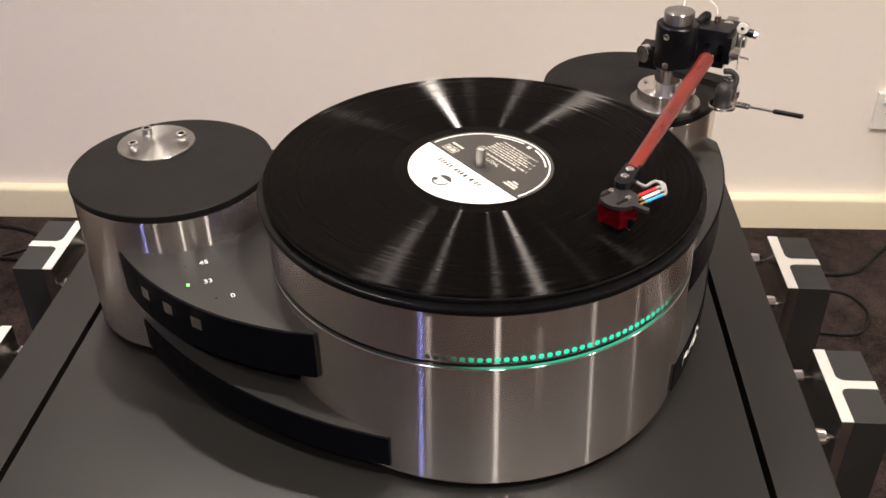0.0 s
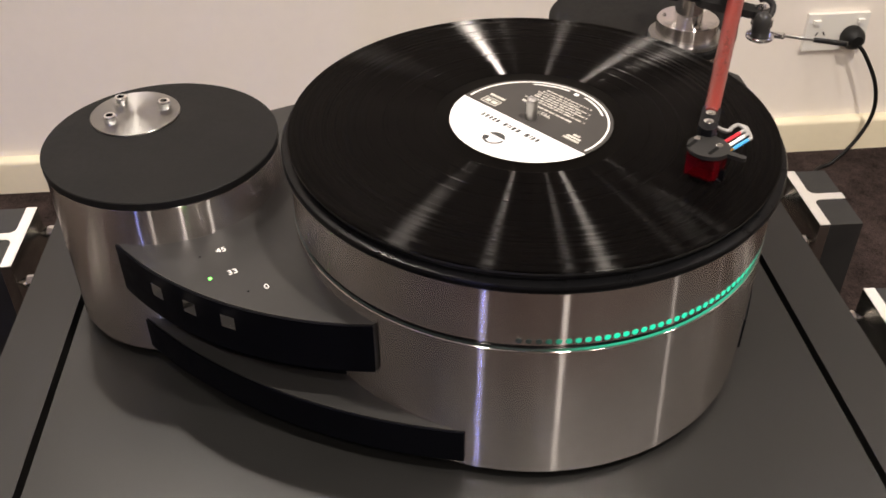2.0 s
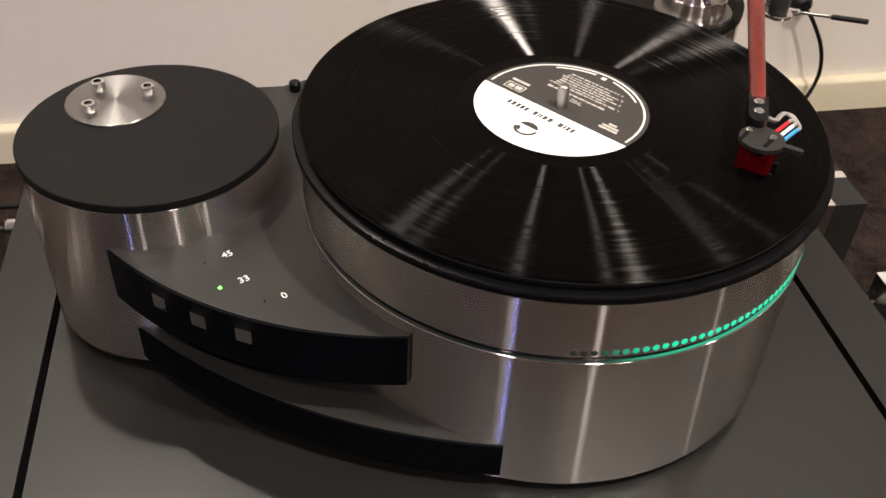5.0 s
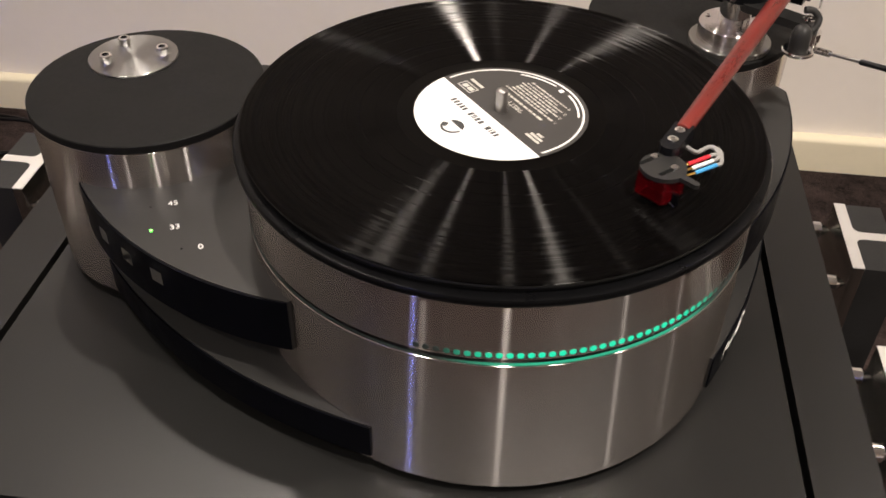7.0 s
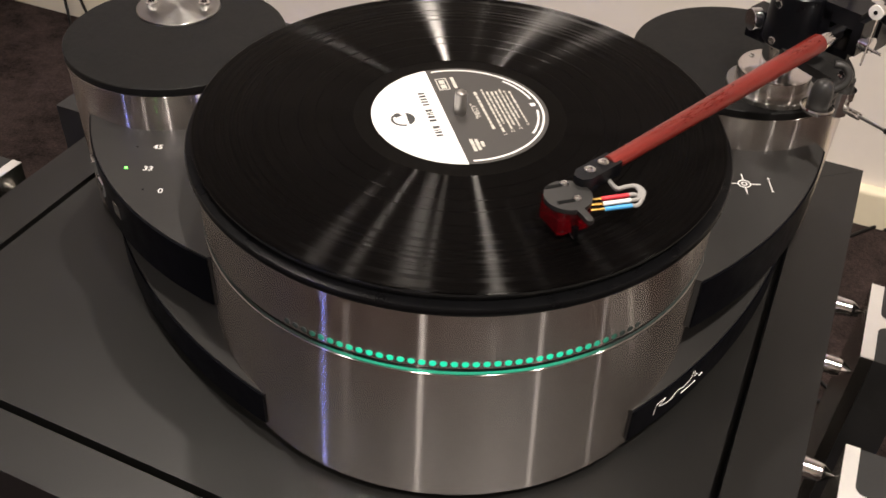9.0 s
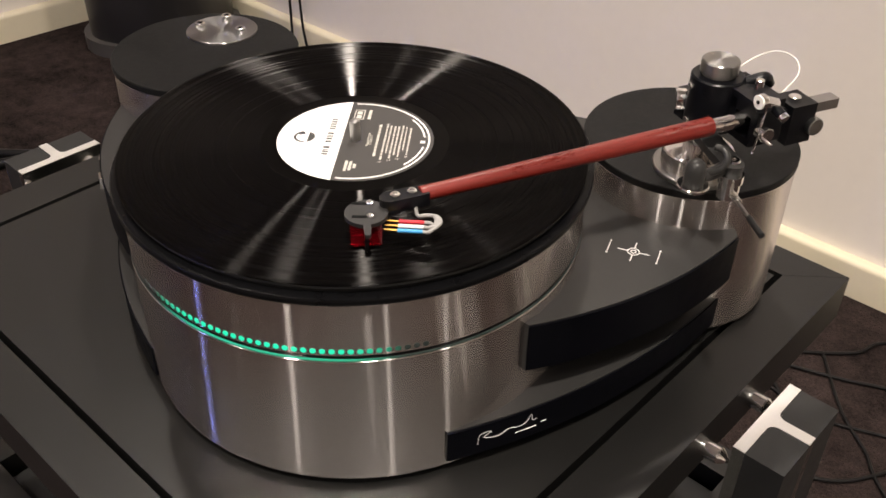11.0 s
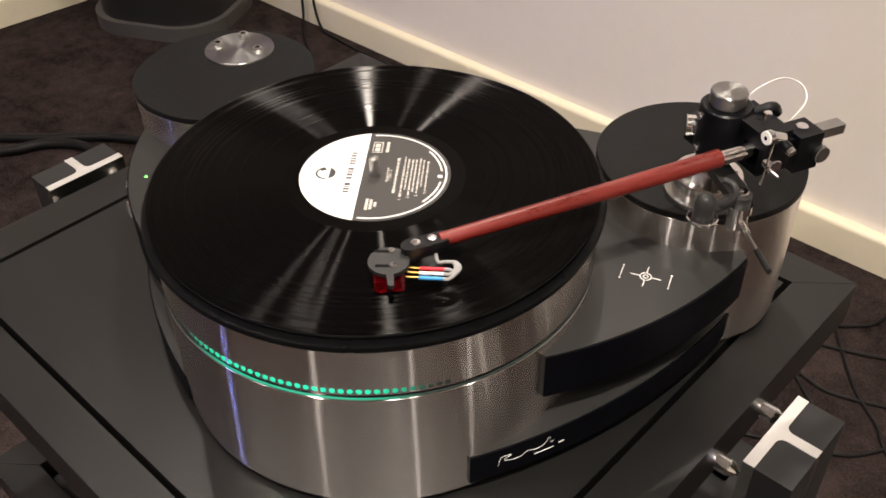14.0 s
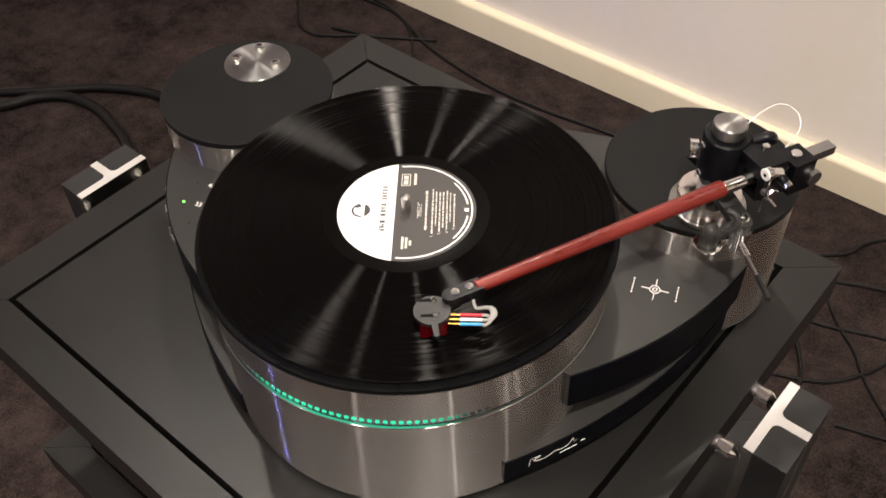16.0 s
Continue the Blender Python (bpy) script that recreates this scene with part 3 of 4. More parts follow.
for hx, hy in ((-0.2080, -0.0360), (-0.1770, -0.0720)):
    part("lamp_hole", lathe([(0, Z_UP - 0.001), (0.0008, Z_UP - 0.001), (0.0008, Z_UP + 0.0001), (0, Z_UP + 0.0001)], (hx, hy), 14), M_SOCKET, deck)

# arm-base symbol on the right plinth
SYM = pose(0.1595, 0.0945, Z_UP + 0.0001, 0, 0, 20)
part("print_ring", moved(ring_flat(0.0034, 0.0041, 0, 360, 0, 40, 0.0001), SYM), M_INKW, deck, "white printed ring")
part("print_ring", moved(ring_flat(0.0013, 0.0020, 0, 360, 0, 30, 0.0001), SYM), M_INKW, deck, "white printed ring")
for k in range(4):
    part("print_line", moved(block((0.0065, 0.0006, 0.0002), pose(0, 0, 0, 0, 0, 90 * k) @ pose(0.0073, 0, 0), 0), SYM), M_INKW, deck, "white printed line")
for s in (-1, 1):
    part("print_line", moved(block((0.0006, 0.0100, 0.0002), pose(s * 0.0165, 0, 0), 0), SYM), M_INKW, deck, "white printed line")
    for e in (-1, 1):
        part("print_dot", moved(lathe([(0, 0), (0.0007, 0), (0.0007, 0.0002), (0, 0.0002)], (s * 0.0165, e * 0.0068), 10), SYM), M_INKW, deck)

# maker's mark on the lower front: plain strokes
o_lo, r_lo = circle_through(*LO_R)


def on_front(x_along, z, out=0.0014):
    """A place on the lower right front strip, x_along metres from its near end."""
    a0 = math.atan2(LO_R[0][1] - o_lo.y, LO_R[0][0] - o_lo.x)
    a = a0 + x_along / r_lo
    return Vector((o_lo.x + (r_lo + out) * math.cos(a), o_lo.y + (r_lo + out) * math.sin(a), z))


part("maker_mark", tube([on_front(x, z) for x, z in ((0.020, 0.5870), (0.0215, 0.5950), (0.029, 0.5955), (0.024, 0.5918), (0.034, 0.5895), (0.041, 0.5930), (0.047, 0.5915), (0.053, 0.5930), (0.057, 0.5985), (0.058, 0.5930), (0.061, 0.5935))], 0.00016, 6, 6), M_INKW, deck, "white flowing stroke of the maker's mark")
part("maker_bar", tube([on_front(x, 0.5868) for x in (0.046, 0.053, 0.061)], 0.00028, 6, 4), M_INKW, deck, "white bar under the stroke")
part("maker_bar", tube([on_front(x, 0.5885) for x in (0.0645, 0.0685)], 0.00028, 6, 4), M_INKW, deck, "white bar under the stroke")

# ---- record ----
Z_REC = 0.7263
record = thing("vinyl_record", "black vinyl record with a half white label on the platter", "record", pose(0, 0, 0))
rim = [(0.0036, 0.7246), (0.1490, 0.7246), (0.1500, 0.7252), (0.1500, 0.7258), (0.1492, 0.7263)]
tracks = [0.1455, 0.1262, 0.1085, 0.0890, 0.0725, 0.0625]
groove = list(rim)
for r in tracks[:-1]:
    groove += [(r + 0.0006, Z_REC), (r + 0.0003, Z_REC - 0.00012), (r - 0.0003, Z_REC - 0.00012), (r - 0.0006, Z_REC)]
groove += [(0.0610, Z_REC), (0.0605, Z_REC - 0.0001)]
part("grooved_disc", lathe(groove, seg=200), M_VINYL, record, "shiny grooved black vinyl", 8)
part("run_out", lathe([(0.0606, Z_REC - 0.0003), (0.0606, Z_REC - 0.0001), (0.0512, Z_REC - 0.0001), (0.0506, Z_REC + 0.0000), (0.0036, Z_REC), (0.0036, Z_REC - 0.0003)], seg=128), M_VINYLFLAT, record, "smooth run-out area")
LAB = Z_REC + 0.0001
N_AZ, CUT, R_LAB = 217.5, 0.0085, 0.0505
half = math.degrees(math.acos(CUT / R_LAB))
LABEL = pose(0, 0, LAB, 0, 0, N_AZ)


def segment(a0, a1, n=48):
    return [(R_LAB * math.cos(radians(a0 + (a1 - a0) * i / n)), R_LAB * math.sin(radians(a0 + (a1 - a0) * i / n))) for i in range(n + 1)]


white = part("label_white", moved(prism(segment(-half, half), 0, 0.00015), LABEL), M_PAPERW, record, "white paper half of the label")
black = part("label_black", moved(prism(segment(half, 360 - half), 0, 0.00015), LABEL), M_PAPERB, record, "black paper half of the label")


def ink(name, bm, mat, parent):
    return part(name, moved(bm, LABEL @ pose(0, 0, 0.00016)), mat, parent)


# along the label: x towards the white half, y across
ink("print_ring", ring_flat(0.0470, 0.0482, half + 3, 360 - half - 3, 0, 90, 0.00008), M_INKW, black)
ink("print_arc", ring_flat(0.0440, 0.0452, 140, 172, 0, 30, 0.00008), M_INKW, black)
ink("print_arc", ring_flat(0.0440, 0.0452, 188, 220, 0, 30, 0.00008), M_INKW, black)
ink("print_block", block((0.0030, 0.0032, 0.0001), pose(-0.0435, 0, 0), 0), M_INKW, black)
lettering("title", '"MISTY"', 0.0048, LABEL @ pose(-0.0095, 0, 0.0002, 0, 0, -90), M_PRINT, black)
# lines of small print, long words and short ones
for row, (x, w, tall, shift) in enumerate(((-0.0142, 0.040, 0.0019, 0.0), (-0.0188, 0.046, 0.0014, 0.001), (-0.0213, 0.036, 0.0013, -0.002), (-0.0240, 0.042, 0.0014, 0.001), (-0.0265, 0.038, 0.0012, -0.001), (-0.0292, 0.040, 0.0014, 0.0), (-0.0316, 0.030, 0.0012, -0.003), (-0.0345, 0.034, 0.0014, 0.0))):
    y = w / 2 + shift
    while y > shift - w / 2:
        ln = min(0.0012 + 0.0042 * random.random(), y - (shift - w / 2))
        if ln > 0.0006:
            ink("print_bar", block((tall * (0.6 + 0.4 * random.random()), ln, 0.0001), pose(x, y - ln / 2, 0), 0), M_PRINT, black)
        y -= ln + 0.0008
for k, x in enumerate((-0.0188, -0.0240, -0.0292, -0.0345)):
    lettering("track_number", "%d." % (k + 1), 0.0030, LABEL @ pose(x, (0.0265, 0.0240, 0.0222, 0.0190)[k], 0.0002, 0, 0, -90), M_PRINT, black)
for k, ln in enumerate((0.0120, 0.0105, 0.0050)):
    ink("print_bar", block((0.0018, ln, 0.0001), pose(0.0015 - 0.0027 * k, 0.0330, 0), 0), M_PRINT, black)
ink("print_bar", block((0.0020, 0.0125, 0.0001), pose(-0.0050, -0.0330, 0), 0), M_PRINT, black)
for x, y, dx, dy in ((0.0050, -0.0325, 0.0007, 0.0130), (-0.0012, -0.0325, 0.0007, 0.0130), (0.0019, -0.0387, 0.0062, 0.0007), (0.0019, -0.0263, 0.0062, 0.0007), (0.0019, -0.0350, 0.0034, 0.0040), (0.0019, -0.0298, 0.0034, 0.0044)):
    ink("print_stroke", block((dx, dy, 0.0001), pose(x, y, 0), 0), M_PRINT, black)
ink("print_disc", moved(ring_flat(0.0056, 0.0072, -75, 95, 0, 40, 0.00008), pose(0.0330, 0, 0)), M_INKB, white)
ink("print_patch", moved(prism([(-0.0066 * math.cos(radians(-70 + 140 * i / 14)), 0.0066 * math.sin(radians(-70 + 140 * i / 14))) for i in range(15)], 0, 0.0001), pose(0.0330, 0, 0)), M_INKB, white)
ink("print_patch", block((0.0042, 0.0030, 0.0001), pose(0.0355, -0.0042, 0, 0, 0, 25), 0), M_INKB, white)
y = -0.026
for ln in (0.0030, 0.0034, 0.0030, 0.0030, 0.0030, -0.003, 0.0036, 0.0016, 0.0016, 0.0036, 0.0038, -0.003, 0.0044, 0.0016, 0.0030, 0.0030):
    if ln > 0:
        ink("print_bar", block((0.0040, ln * 0.62, 0.0001), pose(0.0170, y + ln / 2, 0), 0), M_INKB, white)
    y += abs(ln)

# ---- tonearm ----
arm = thing("tonearm", "tonearm with a red wooden wand over the record", "tonearm", pose(0, 0, 0))
COL = (0.1570, 0.1690)
Z_POD = 0.6940
part("mount_flange", lathe([(0, Z_POD - 0.0002), (0.0292, Z_POD - 0.0002), (0.0292, Z_POD + 0.0030), (0.0286, Z_POD + 0.0036), (0, Z_POD + 0.0036)], COL, 72), M_SPUN, arm, "turned steel mounting flange")
collar = part("mount_collar", lathe([(0.0240, Z_POD + 0.003), (0.0240, Z_POD + 0.0150), (0.0232, Z_POD + 0.0160), (0.0110, Z_POD + 0.0165), (0.0105, Z_POD + 0.0190)], COL, 72), M_STEEL, arm, "turned steel mounting collar")
part("column", lathe([(0, Z_POD + 0.012), (0.0112, Z_POD + 0.012), (0.0112, Z_POD + 0.040), (0, Z_POD + 0.040)], COL, 48), M_CHROME, arm, "polished steel arm column")
for k in range(3):
    a = radians(35 + 120 * k)
    cap_screw(COL[0] + 0.0185 * math.cos(a), COL[1] + 0.0185 * math.sin(a), Z_POD + 0.0155, 0.0022, 0.0016, collar)
housing = part("pivot_housing", lathe(drum(0.0172, 0.7290, 0.7650, 0.0010), (0.1600, 0.1700), 56), M_BLACK, arm, "black anodised pivot housing")
part("height_knob", lathe([(0, 0.7648), (0.0108, 0.7648), (0.0108, 0.7665), (0.0122, 0.7670), (0.0122, 0.7745), (0.0114, 0.7753), (0, 0.7753)], (0.1600, 0.1700), 56), M_SPUN, housing, "spun steel adjusting knob")
AZ = 64.6
D = Vector((math.cos(radians(AZ)), math.sin(radians(AZ)), 0))
S = Vector((math.sin(radians(AZ)), -math.cos(radians(AZ)), 0))
PIV = Vector((0.1885, 0.1570, 0.7485))
ARM = pose(*PIV, 0, 0, AZ)  # x back along the arm, y to its left, z up
part("bridge", block((0.022, 0.040, 0.0110), ARM @ pose(0.0090, 0.010, 0.0095), 0.0025), M_BLACK, arm, "black anodised bridge")
part("bridge_cheek", block((0.020, 0.0060, 0.0220), ARM @ pose(0.0080, -0.0105, -0.0005), 0.0020), M_BLACK, arm, "black cheek beside the bearing")
part("bridge_cheek", block((0.020, 0.0060, 0.0220), ARM @ pose(0.0080, 0.0105, -0.0005), 0.0020), M_BLACK, arm, "black cheek beside the bearing")
part("yoke_base", block((0.018, 0.034, 0.0050), ARM @ pose(0.0080, 0.008, -0.0135), 0.0015), M_BLACK, arm)
part("clamp_block", block((0.018, 0.014, 0.020), pose(0.1432, 0.1760, 0.7350, 0, 0, AZ + 90), 0.0015), M_BLACK, arm, "black clamp block")
clampk = part("clamp_knob", rod((0.1335, 0.1700, 0.7380), (0.1390, 0.1735, 0.7380), 0.0074), M_CHROME, arm, "polished clamp knob")
for ang, z in ((232, 0.7580), (238, 0.7340)):
    a = radians(ang)
    p = Vector((0.1600, 0.1700, z)) + 0.0166 * Vector((math.cos(a), math.sin(a), 0))
    part("set_screw", rod(p, p + 0.0022 * Vector((math.cos(a), math.sin(a), 0)), 0.0026), M_CHROME, housing, "polished set screw")
part("top_screw", rod(ARM @ Vector((0.0075, 0.002, 0.014)), ARM @ Vector((0.0075, 0.002, 0.0245)), 0.0027), M_CHROME, arm, "polished bridge screw")
part("tube_socket", rod(ARM @ Vector((-0.034, 0, 0)), ARM @ Vector((0.006, 0, 0)), 0.0052), M_CHROME, arm, "polished steel arm socket")
wand_end = Vector((0.0960, -0.0430, 0.7475))
part("wand", rod((0, 0, 0), (0, 0, (ARM @ Vector((-0.026, 0, 0)) - wand_end).length), 0.0044, 0.0060, 32), M_WOOD, arm, "polished red wooden arm wand").matrix_basis = Matrix.Translation(wand_end) @ Vector((0, 0, 1)).rotation_difference(ARM @ Vector((-0.026, 0, 0)) - wand_end).to_matrix().to_4x4()
rear = part("rear_block", block((0.019, 0.020, 0.027), ARM @ pose(0.0350, -0.003, -0.005), 0.0062), M_BLACK, arm, "black rounded rear block")
part("rear_yoke", block((0.016, 0.016, 0.010), ARM @ pose(0.022, 0, 0.000), 0.0020), M_BLACK, arm)
part("weight_stub", block((0.032, 0.0090, 0.0070), ARM @ pose(0.0560, 0.0010, -0.0015), 0.0010), M_GREYMETAL, arm, "flat grey counterweight stub")
part("weight_knob", rod(ARM @ Vector((0.0440, -0.0120, -0.007)), ARM @ Vector((0.0440, -0.0170, -0.007)), 0.0058), M_SPUN, arm, "spun steel side knob")
part("weight_screw", rod(ARM @ Vector((0.0350, -0.002, 0.0075)), ARM @ Vector((0.0350, -0.002, 0.0100)), 0.0040), M_CHROME, rear, "polished top screw")
wheel = part("thread_wheel", rod((0.2030, 0.1370, 0.7728), (0.2046, 0.1404, 0.7728), 0.0046), M_CHROME, arm, "polished thread wheel")
part("wheel_face", rod((0.2026, 0.1361, 0.7728), (0.2031, 0.1372, 0.7728), 0.0044, seg=24, e=0.0002), M_WHITE, wheel, "white wheel face")
part("wheel_screw", rod((0.2023, 0.1355, 0.7728), (0.2033, 0.1376, 0.7728), 0.0013), M_SOCKET, wheel)
part("wheel_arm", rod((0.2046, 0.1404, 0.7728), (0.2088, 0.1490, 0.7690), 0.0034), M_CHROME, arm, "polished wheel holder")
part("wheel_nut", rod((0.2085, 0.1490, 0.7660), (0.2145, 0.1470, 0.7640), 0.0034), M_BLACK, arm)
part("nut_cap", rod((0.2145, 0.1470, 0.7640), (0.2175, 0.1460, 0.7630), 0.0030), M_CHROME, arm)
part("anti_skate_rod", rod((0.2055, 0.1440, 0.7680), (0.2045, 0.1400, 0.7370), 0.0006, seg=8, e=0.0001), M_CHROME, arm, "thin steel thread rod")
part("pivot_knob", rod((0.2010, 0.1535, 0.7460), (0.2080, 0.1500, 0.7460), 0.0050), M_CHROME, arm, "polished pivot knob")
part("cross_rod", rod((0.2010, 0.1490, 0.7460), (0.2140, 0.1425, 0.7450), 0.0010, seg=10, e=0.0002), M_CHROME, arm, "thin steel cross rod")
part("signal_cable", tube([(0.165, 0.178, 0.7640), (0.169, 0.199, 0.7690), (0.1763, 0.2165, 0.7700), (0.1895, 0.2165, 0.7690), (0.1980, 0.2047, 0.7650), (0.1960, 0.1900, 0.7570)], 0.00048, 8, 10), M_WHITEWIRE, arm, "thin white looped cable")
part("cable_nose", tube([(0.1770, 0.1760, 0.7620), (0.1850, 0.1830, 0.7660), (0.1860, 0.1890, 0.7600)], 0.0040, 12, 6), M_BLACK, arm, "black cable nose")
# lift and rest
def bar_with_round_ends(a, b, w, n=8):
    a, b = Vector(a), Vector(b)
    d = (b - a).normalized()
    th = math.atan2(d.y, d.x)
    pts = [(b.x + w * math.cos(th - math.pi / 2 + math.pi * i / n), b.y + w * math.sin(th - math.pi / 2 + math.pi * i / n)) for i in range(n + 1)]
    return pts + [(a.x + w * math.cos(th + math.pi / 2 + math.pi * i / n), a.y + w * math.sin(th + math.pi / 2 + math.pi * i / n)) for i in range(n + 1)]


plate_end = Vector((0.1975, 0.1312))
part("lift_plate", prism(bar_with_round_ends((0.1640, 0.1560), plate_end, 0.0072), 0.7255, 0.7312, 0.0006), M_SHELL, arm, "dark grey plate that carries the lift")
part("plate_screw", lathe([(0, 0.7308), (0.0046, 0.7308), (0.0046, 0.7330), (0.0038, 0.7340), (0.0018, 0.7340), (0.0015, 0.7326), (0, 0.7326)], plate_end, 28), M_CHROME, arm, "polished plate screw")
part("lift_post", lathe([(0, 0.7080), (0.0060, 0.7080), (0.0068, 0.7088), (0.0068, 0.7195), (0.0080, 0.7200), (0.0080, 0.7256), (0, 0.7256)], (0.1990, 0.1292), 36), M_CHROME, arm, "polished lift cylinder")
rest = (0.1868, 0.1035)
dish = part("rest_dish", lathe([(0, 0.7205), (0.0070, 0.7205), (0.0096, 0.7222), (0.0100, 0.7240), (0.0094, 0.7248), (0, 0.7244)], rest, 40), M_CHROME, arm, "polished round dish of the arm rest")
part("rest_stem", lathe([(0.0060, 0.7240), (0.0064, 0.7262), (0.0064, 0.7355), (0.0052, 0.7392), (0.0028, 0.7412), (0, 0.7416)], rest, 32), M_PLINTH, dish, "black domed rest stem")
part("rest_arm", tube([(0.1935, 0.1265, 0.7280), (0.1915, 0.1170, 0.7275), (0.1885, 0.1090, 0.7280)], 0.0042, 12, 6), M_PLINTH, arm, "black arm between lift and rest")
part("rest_hook", tube([(0.1915, 0.1130, 0.7300), (0.1975, 0.1150, 0.7345), (0.1990, 0.1180, 0.7400), (0.1950, 0.1200, 0.7440), (0.1895, 0.1195, 0.7445)], 0.0024, 10, 6), M_PLINTH, arm, "black rubber hook of the arm rest")
tip = Vector((0.2430, 0.0815, 0.7245))
root = Vector((0.2045, 0.1250, 0.7140))
part("lever_root", rod(root, root + (tip - root) * 0.20, 0.0024), M_CHROME, arm, "polished lever root")
part("lever", rod(root + (tip - root) * 0.15, root + (tip - root) * 0.62, 0.0011, seg=12, e=0.0002), M_GREYMETAL, arm, "thin lift lever")
part("lever_grip", rod(root + (tip - root) * 0.58, tip, 0.0019, seg=16), M_RUBBER, arm, "black lever grip")

# headshell and cartridge
HZ = 0.7445
part("wand_clamp", prism([((p := wand_end + D * x + S * y).x, p.y) for x, y in ((0.004, 0.0052), (0.004, -0.0052), (-0.019, -0.0052), (-0.0225, -0.003), (-0.0235, 0), (-0.0225, 0.003), (-0.019, 0.0052))], 0.7425, 0.7502, 0.0006), M_BLACK, arm, "black clamp at the wand's end")
for back in (-0.0045, -0.0145):
    p = wand_end + D * back
    part("clamp_screw", lathe([(0, 0.7498), (0.0028, 0.7498), (0.0028, 0.7512), (0.0020, 0.7518), (0.0012, 0.7518), (0.0010, 0.7508), (0, 0.7508)], (p.x, p.y), 20), M_CHROME, arm, "polished clamp screw")
HC = Vector((0.0848, -0.0735, HZ))
HAZ = 318.0  # the finger lift points this way
HEAD = pose(*HC, 0, 0, HAZ)
disc = [(0.0118 * math.cos(radians(a)), 0.0118 * math.sin(radians(a))) for a in range(10, 351, 10)] + [(0.0205, -0.0017), (0.0215, -0.0006), (0.0215, 0.0006), (0.0205, 0.0017)]
shell = part("headshell", moved(prism(disc, -0.0012, 0.0012, 0.0003), HEAD), M_SHELL, arm, "black round headshell plate with a finger lift")
part("shell_neck", block((0.012, 0.010, 0.0022), Matrix.Translation((HC + (wand_end + D * -0.0145 - HC) * 0.72).to_2d().to_3d() + Vector((0, 0, HZ - 0.0016))) @ pose(0, 0, 0, 0, 0, AZ), 0.0004), M_BLACK, arm)
for sx, sy in ((0.0899, -0.0752), (0.0806, -0.0664)):
    p = Vector((sx, sy, 0))
    part("slot", moved(block((0.0100, 0.0021, 0.0004), pose(0, 0, 0), 0), pose(p.x - 0.0038, p.y - 0.0032, HZ + 0.00125, 0, 0, 40)), M_SOCKET, shell)
    part("shell_screw", lathe([(0, HZ + 0.001), (0.0020, HZ + 0.001), (0.0020, HZ + 0.0024), (0.0013, HZ + 0.0030), (0.0009, HZ + 0.0030), (0.0007, HZ + 0.0022), (0, HZ + 0.0022)], (p.x, p.y), 16), M_CHROME, shell, "small polished screw")
CART = pose(HC.x - 0.0005, HC.y - 0.0005, 0, 0, 0, HAZ + 1)
cart = part("cartridge", moved(prism([(-0.0085, -0.0085), (0.0075, -0.0085), (0.0090, -0.0065), (0.0090, 0.0085), (-0.0085, 0.0085)], 0.7300, HZ - 0.0013, 0.0012), CART), M_RUBY, arm, "translucent ruby red cartridge body")
part("cartridge_foot", moved(prism([(-0.0065, -0.0070), (0.0060, -0.0070), (0.0060, 0.0070), (-0.0065, 0.0070)], 0.7278, 0.7302, 0.0004), CART), M_BLACK, cart, "dark red underside")
part("stylus", rod(CART @ Vector((0.004, 0, 0.7285)), CART @ Vector((0.0105, 0, Z_REC + 0.0001)), 0.0005, 0.0002, 8, 0.0001), M_GREYMETAL, cart, "thin stylus cantilever")
part("stylus_guard", block((0.0030, 0.0022, 0.0060), CART @ pose(0.0105, 0, 0.7312), 0.0004), M_BLACK, cart, "black stylus guard")
lead_dir = Vector((0.83, 0.56, 0)).normalized()
side = Vector((0.56, -0.83, 0)).normalized()
bend = HC + lead_dir * 0.0335 - side * 0.0030 + Vector((0, 0, -0.0045))
home = wand_end + D * -0.004 + S * 0.004 + Vector((0, 0, -0.005))
for k, wire in enumerate((M_REDWIRE, M_WHITEWIRE, M_BLUEWIRE)):
    base = HC + lead_dir * 0.0105 + side * (-0.0014 + 0.0030 * k) + Vector((0, 0, -0.0040 - 0.0009 * k))
    part("lead_pin", rod(base, base + lead_dir * 0.0078, 0.0008, seg=12, e=0.0002), M_GOLD, cart, "gold plated lead pin")
    part("lead_sleeve", rod(base + lead_dir * 0.0072, base + lead_dir * 0.0212 + Vector((0, 0, 0.0006)), 0.0011, seg=12, e=0.0002), wire, cart, "coloured lead sleeve")
    a = base + lead_dir * 0.0210 + Vector((0, 0, 0.0006))
    r = 0.0036 + 0.0011 * k
    up = Vector((0, 0, 0.0012 + 0.0007 * (2 - k)))
    part("lead_wire", tube([a, a + lead_dir * 0.003, bend + lead_dir * (r * 0.85) + side * (r * 0.55), bend + lead_dir * (r * 1.15) - side * (r * 0.15) + up * 0.6, bend + lead_dir * (r * 0.70) - side * (r * 0.85) + up, bend - lead_dir * 0.0012 - side * (0.0034 + 0.0007 * k) + up, bend - lead_dir * 0.0062 - side * (0.0036 + 0.0004 * k) + up * 0.7, home], 0.00105, 8, 6), M_GREYWIRE, cart, "grey looped cartridge lead")

# ---- wall socket, plug and cables ----
outlet = thing("wall_socket", "white double power point on the wall above the skirting", "power point", NORTH @ pose(0.7925, 0, 0.264))
plate = part("face_plate", moved(prism(rect(0, 0, 0.117, 0.072), 0.0, 0.009, 0.002), pose(0, -0.0003, 0, 90, 0, 0)), M_WHITE, outlet)
for sx in (-1, 1):
    part("switch", moved(block((0.012, 0.010, 0.007), None, 0.0015), pose(sx * 0.042, -0.0105, 0.022)), M_WHITE, outlet, "small white rocker switch")
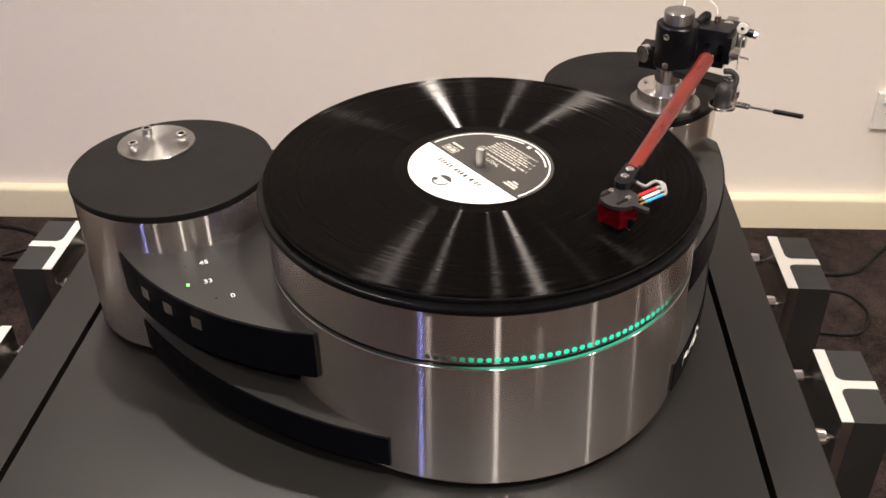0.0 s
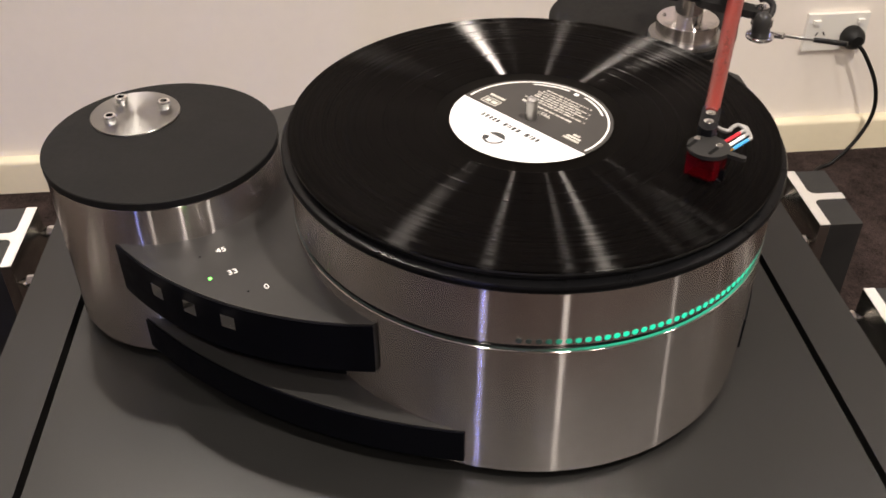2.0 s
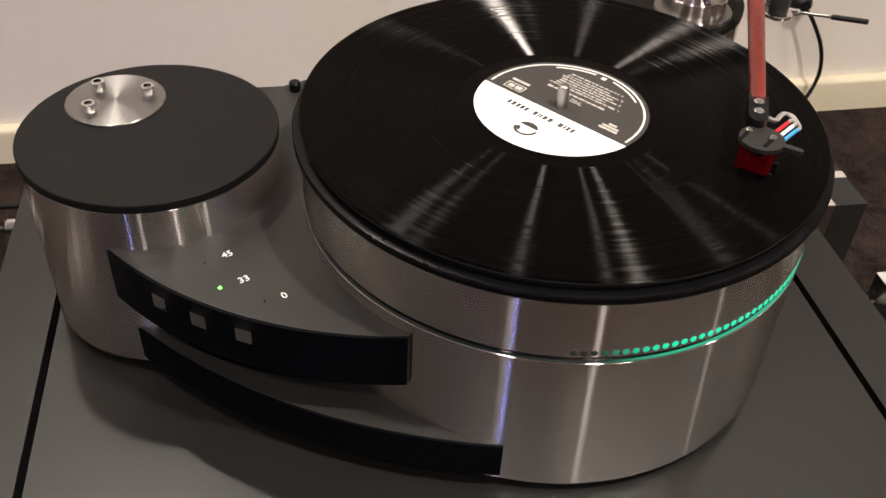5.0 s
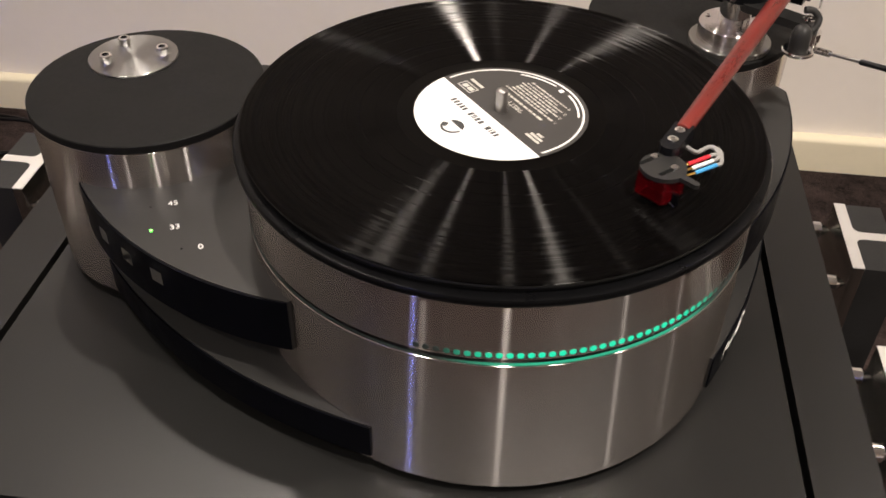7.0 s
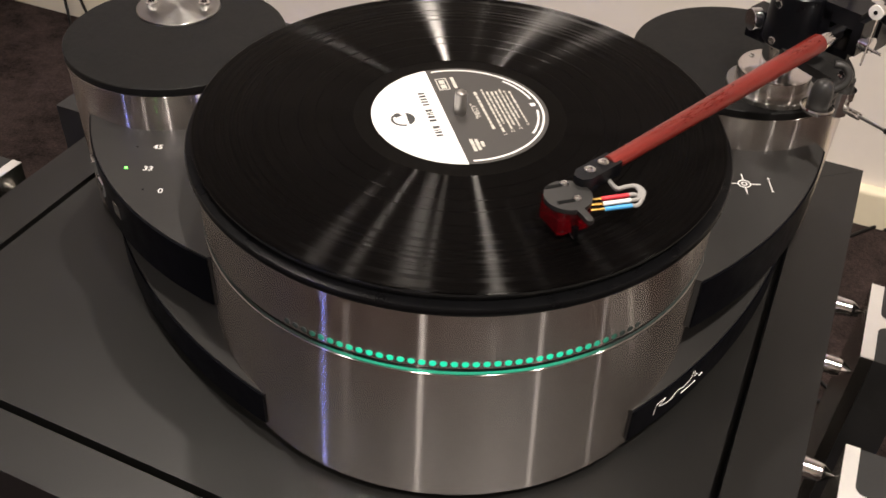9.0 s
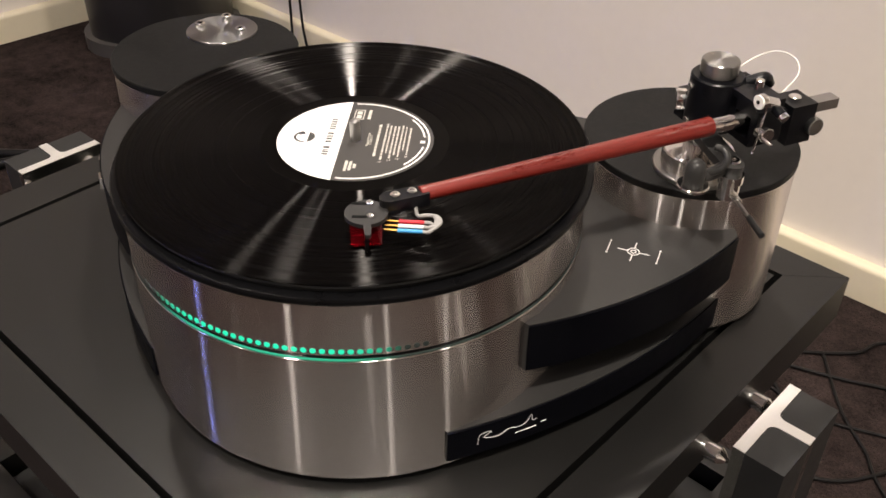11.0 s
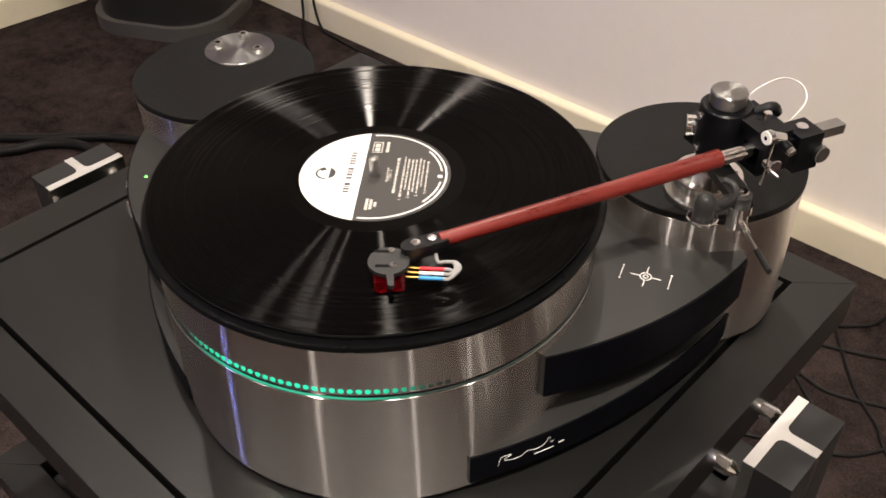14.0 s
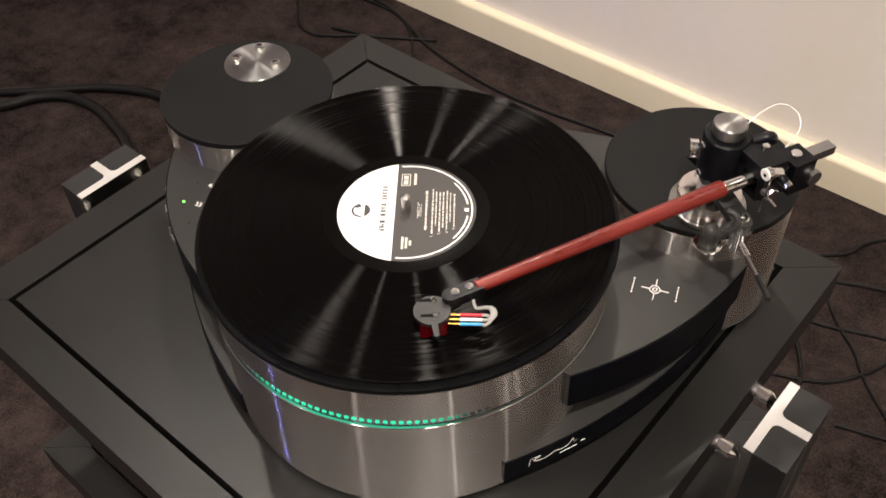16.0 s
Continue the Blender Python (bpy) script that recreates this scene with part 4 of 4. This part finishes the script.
for dx, dz, ang in ((-0.0068, 0.004, 30), (0.0068, 0.004, -30), (0, -0.010, 0)):
    part("socket_slot", moved(block((0.0022, 0.001, 0.0075), None, 0), pose(-0.030 + dx, -0.0095, -0.006 + dz, 0, ang, 0)), M_SOCKET, outlet)
plug = thing("power_plug", "black round power plug with its cord in the wall socket", "plug", NORTH @ pose(0.8225, -0.0098, 0.256))
part("plug_body", moved(lathe([(0, 0), (0.021, 0), (0.022, 0.003), (0.021, 0.016), (0.016, 0.026), (0.011, 0.030), (0, 0.030)], seg=40), pose(0, 0, 0, 90, 0, 0)), M_RUBBER, plug)
part("plug_cord", tube([(0, -0.024, -0.004), (0.018, -0.034, -0.022), (0.050, -0.044, -0.080), (0.062, -0.046, -0.140), (0.038, -0.056, -0.195), (-0.006, -0.070, -0.234), (-0.040, -0.083, -0.2398), (-0.115, -0.161, -0.2398), (-0.180, -0.173, -0.2398), (-0.245, -0.177, -0.2398)], 0.0038, 10, 8), M_CABLE, plug, "black rubber cord")


def cable(pts, r, label="black cable lying on the carpet"):
    ob = part("floor_cable", tube([(x, y, FLOOR + r + 0.0005) if len(p) == 2 else p for p in pts for x, y in [p[:2]]], r), M_CABLE, None, label)
    return tagged(ob, label, "cable", "cables on the carpet")


cable([(-1.50, 0.10), (-1.367, 0.256), (-1.334, 0.316), (-1.277, 0.362), (-1.195, 0.372), (-1.120, 0.358), (-1.055, 0.336), (-0.92, 0.26), (-0.78, 0.16)], 0.0105, "thick black cable curving over the carpet")
cable([(-1.55, 0.16), (-1.410, 0.284), (-1.352, 0.332), (-1.303, 0.378), (-1.249, 0.424), (-1.184, 0.460), (-1.118, 0.480), (-0.90, 0.51), (-0.60, 0.47)], 0.0095, "thick black cable curving over the carpet")
cable([(-1.365, 1.066, 0.75), (-1.36, 1.062, 0.30), (-1.34, 1.045, 0.06), (-1.28, 0.99), (-1.166, 0.917), (-1.096, 0.852), (-1.043, 0.835), (-0.986, 0.866), (-0.951, 0.892), (-0.80, 0.98)], 0.0034)
cable([(-1.34, 1.066, 0.75), (-1.325, 1.062, 0.30), (-1.29, 1.045, 0.05), (-1.20, 1.035), (-0.968, 1.017), (-0.796, 0.950), (-0.618, 0.918), (-0.477, 0.919), (-0.322, 0.936), (-0.05, 0.95)], 0.0034)
cable([(-1.05, 1.01), (-0.972, 1.012), (-0.933, 1.005), (-0.874, 0.975), (-0.78, 0.88)], 0.0030)
cable([(-1.02, 0.88), (-0.95, 0.897), (-0.88, 0.892), (-0.78, 0.84)], 0.0040)
# a tangle beside the rack, towards the wall
cable([(0.08, 0.84), (0.156, 0.904), (0.173, 0.946), (0.198, 0.977), (0.24, 1.03)], 0.0030)
cable([(0.07, 0.80), (0.165, 0.833), (0.203, 0.850), (0.266, 0.880), (0.309, 0.944), (0.355, 1.006), (0.38, 1.035)], 0.0030)
cable([(0.02, 0.76), (0.120, 0.738), (0.165, 0.730), (0.207, 0.741), (0.270, 0.765), (0.36, 0.79), (0.45, 0.82)], 0.0027)
cable([(0.12, 0.87), (0.170, 0.797), (0.207, 0.752), (0.250, 0.714), (0.278, 0.677), (0.333, 0.626), (0.42, 0.55)], 0.0027)
cable([(0.08, 0.77), (0.112, 0.735), (0.162, 0.690), (0.192, 0.646), (0.204, 0.622), (0.208, 0.600), (0.19, 0.54)], 0.0032)
cable([(0.05, 0.55), (0.163, 0.597), (0.214, 0.619), (0.249, 0.643), (0.278, 0.683), (0.297, 0.721), (0.33, 0.80)], 0.0030)
cable([(0.24, 1.03), (0.264, 0.995), (0.298, 0.959), (0.320, 0.891), (0.324, 0.849), (0.31, 0.78)], 0.0032)
cable([(0.395, 1.035), (0.413, 1.028), (0.445, 0.986), (0.476, 0.928), (0.49, 0.86), (0.48, 0.78)], 0.0030)
cable([(0.28, 0.57), (0.369, 0.598), (0.410, 0.615), (0.48, 0.66)], 0.0030)
cable([(0.54, 0.80), (0.600, 0.823), (0.637, 0.820), (0.666, 0.808), (0.683, 0.770), (0.680, 0.738), (0.656, 0.702), (0.620, 0.694), (0.583, 0.698), (0.45, 0.70)], 0.0030)

# ---- loudspeaker in the corner ----
speaker = thing("loudspeaker", "tall black floor-standing loudspeaker in the room's corner", "speaker", pose(-1.655, 0.885, FLOOR, 0, 0, 25))


def rounded(sx, sy, r, n=8):
    pts = []
    for cx, cy, a0 in ((sx / 2 - r, sy / 2 - r, 0), (-sx / 2 + r, sy / 2 - r, 90), (-sx / 2 + r, -sy / 2 + r, 180), (sx / 2 - r, -sy / 2 + r, 270)):
        pts += [(cx + r * math.cos(radians(a0 + 90 * i / n)), cy + r * math.sin(radians(a0 + 90 * i / n))) for i in range(n + 1)]
    return pts


part("base", prism(rounded(0.36, 0.33, 0.12), 0.0, 0.035, 0.004), M_SPEAKBASE, speaker, "dark grey rounded base")
part("cabinet", prism(rounded(0.33, 0.30, 0.11), 0.035, 1.15, 0.006), M_SPEAKER, speaker, "gloss black rounded cabinet")
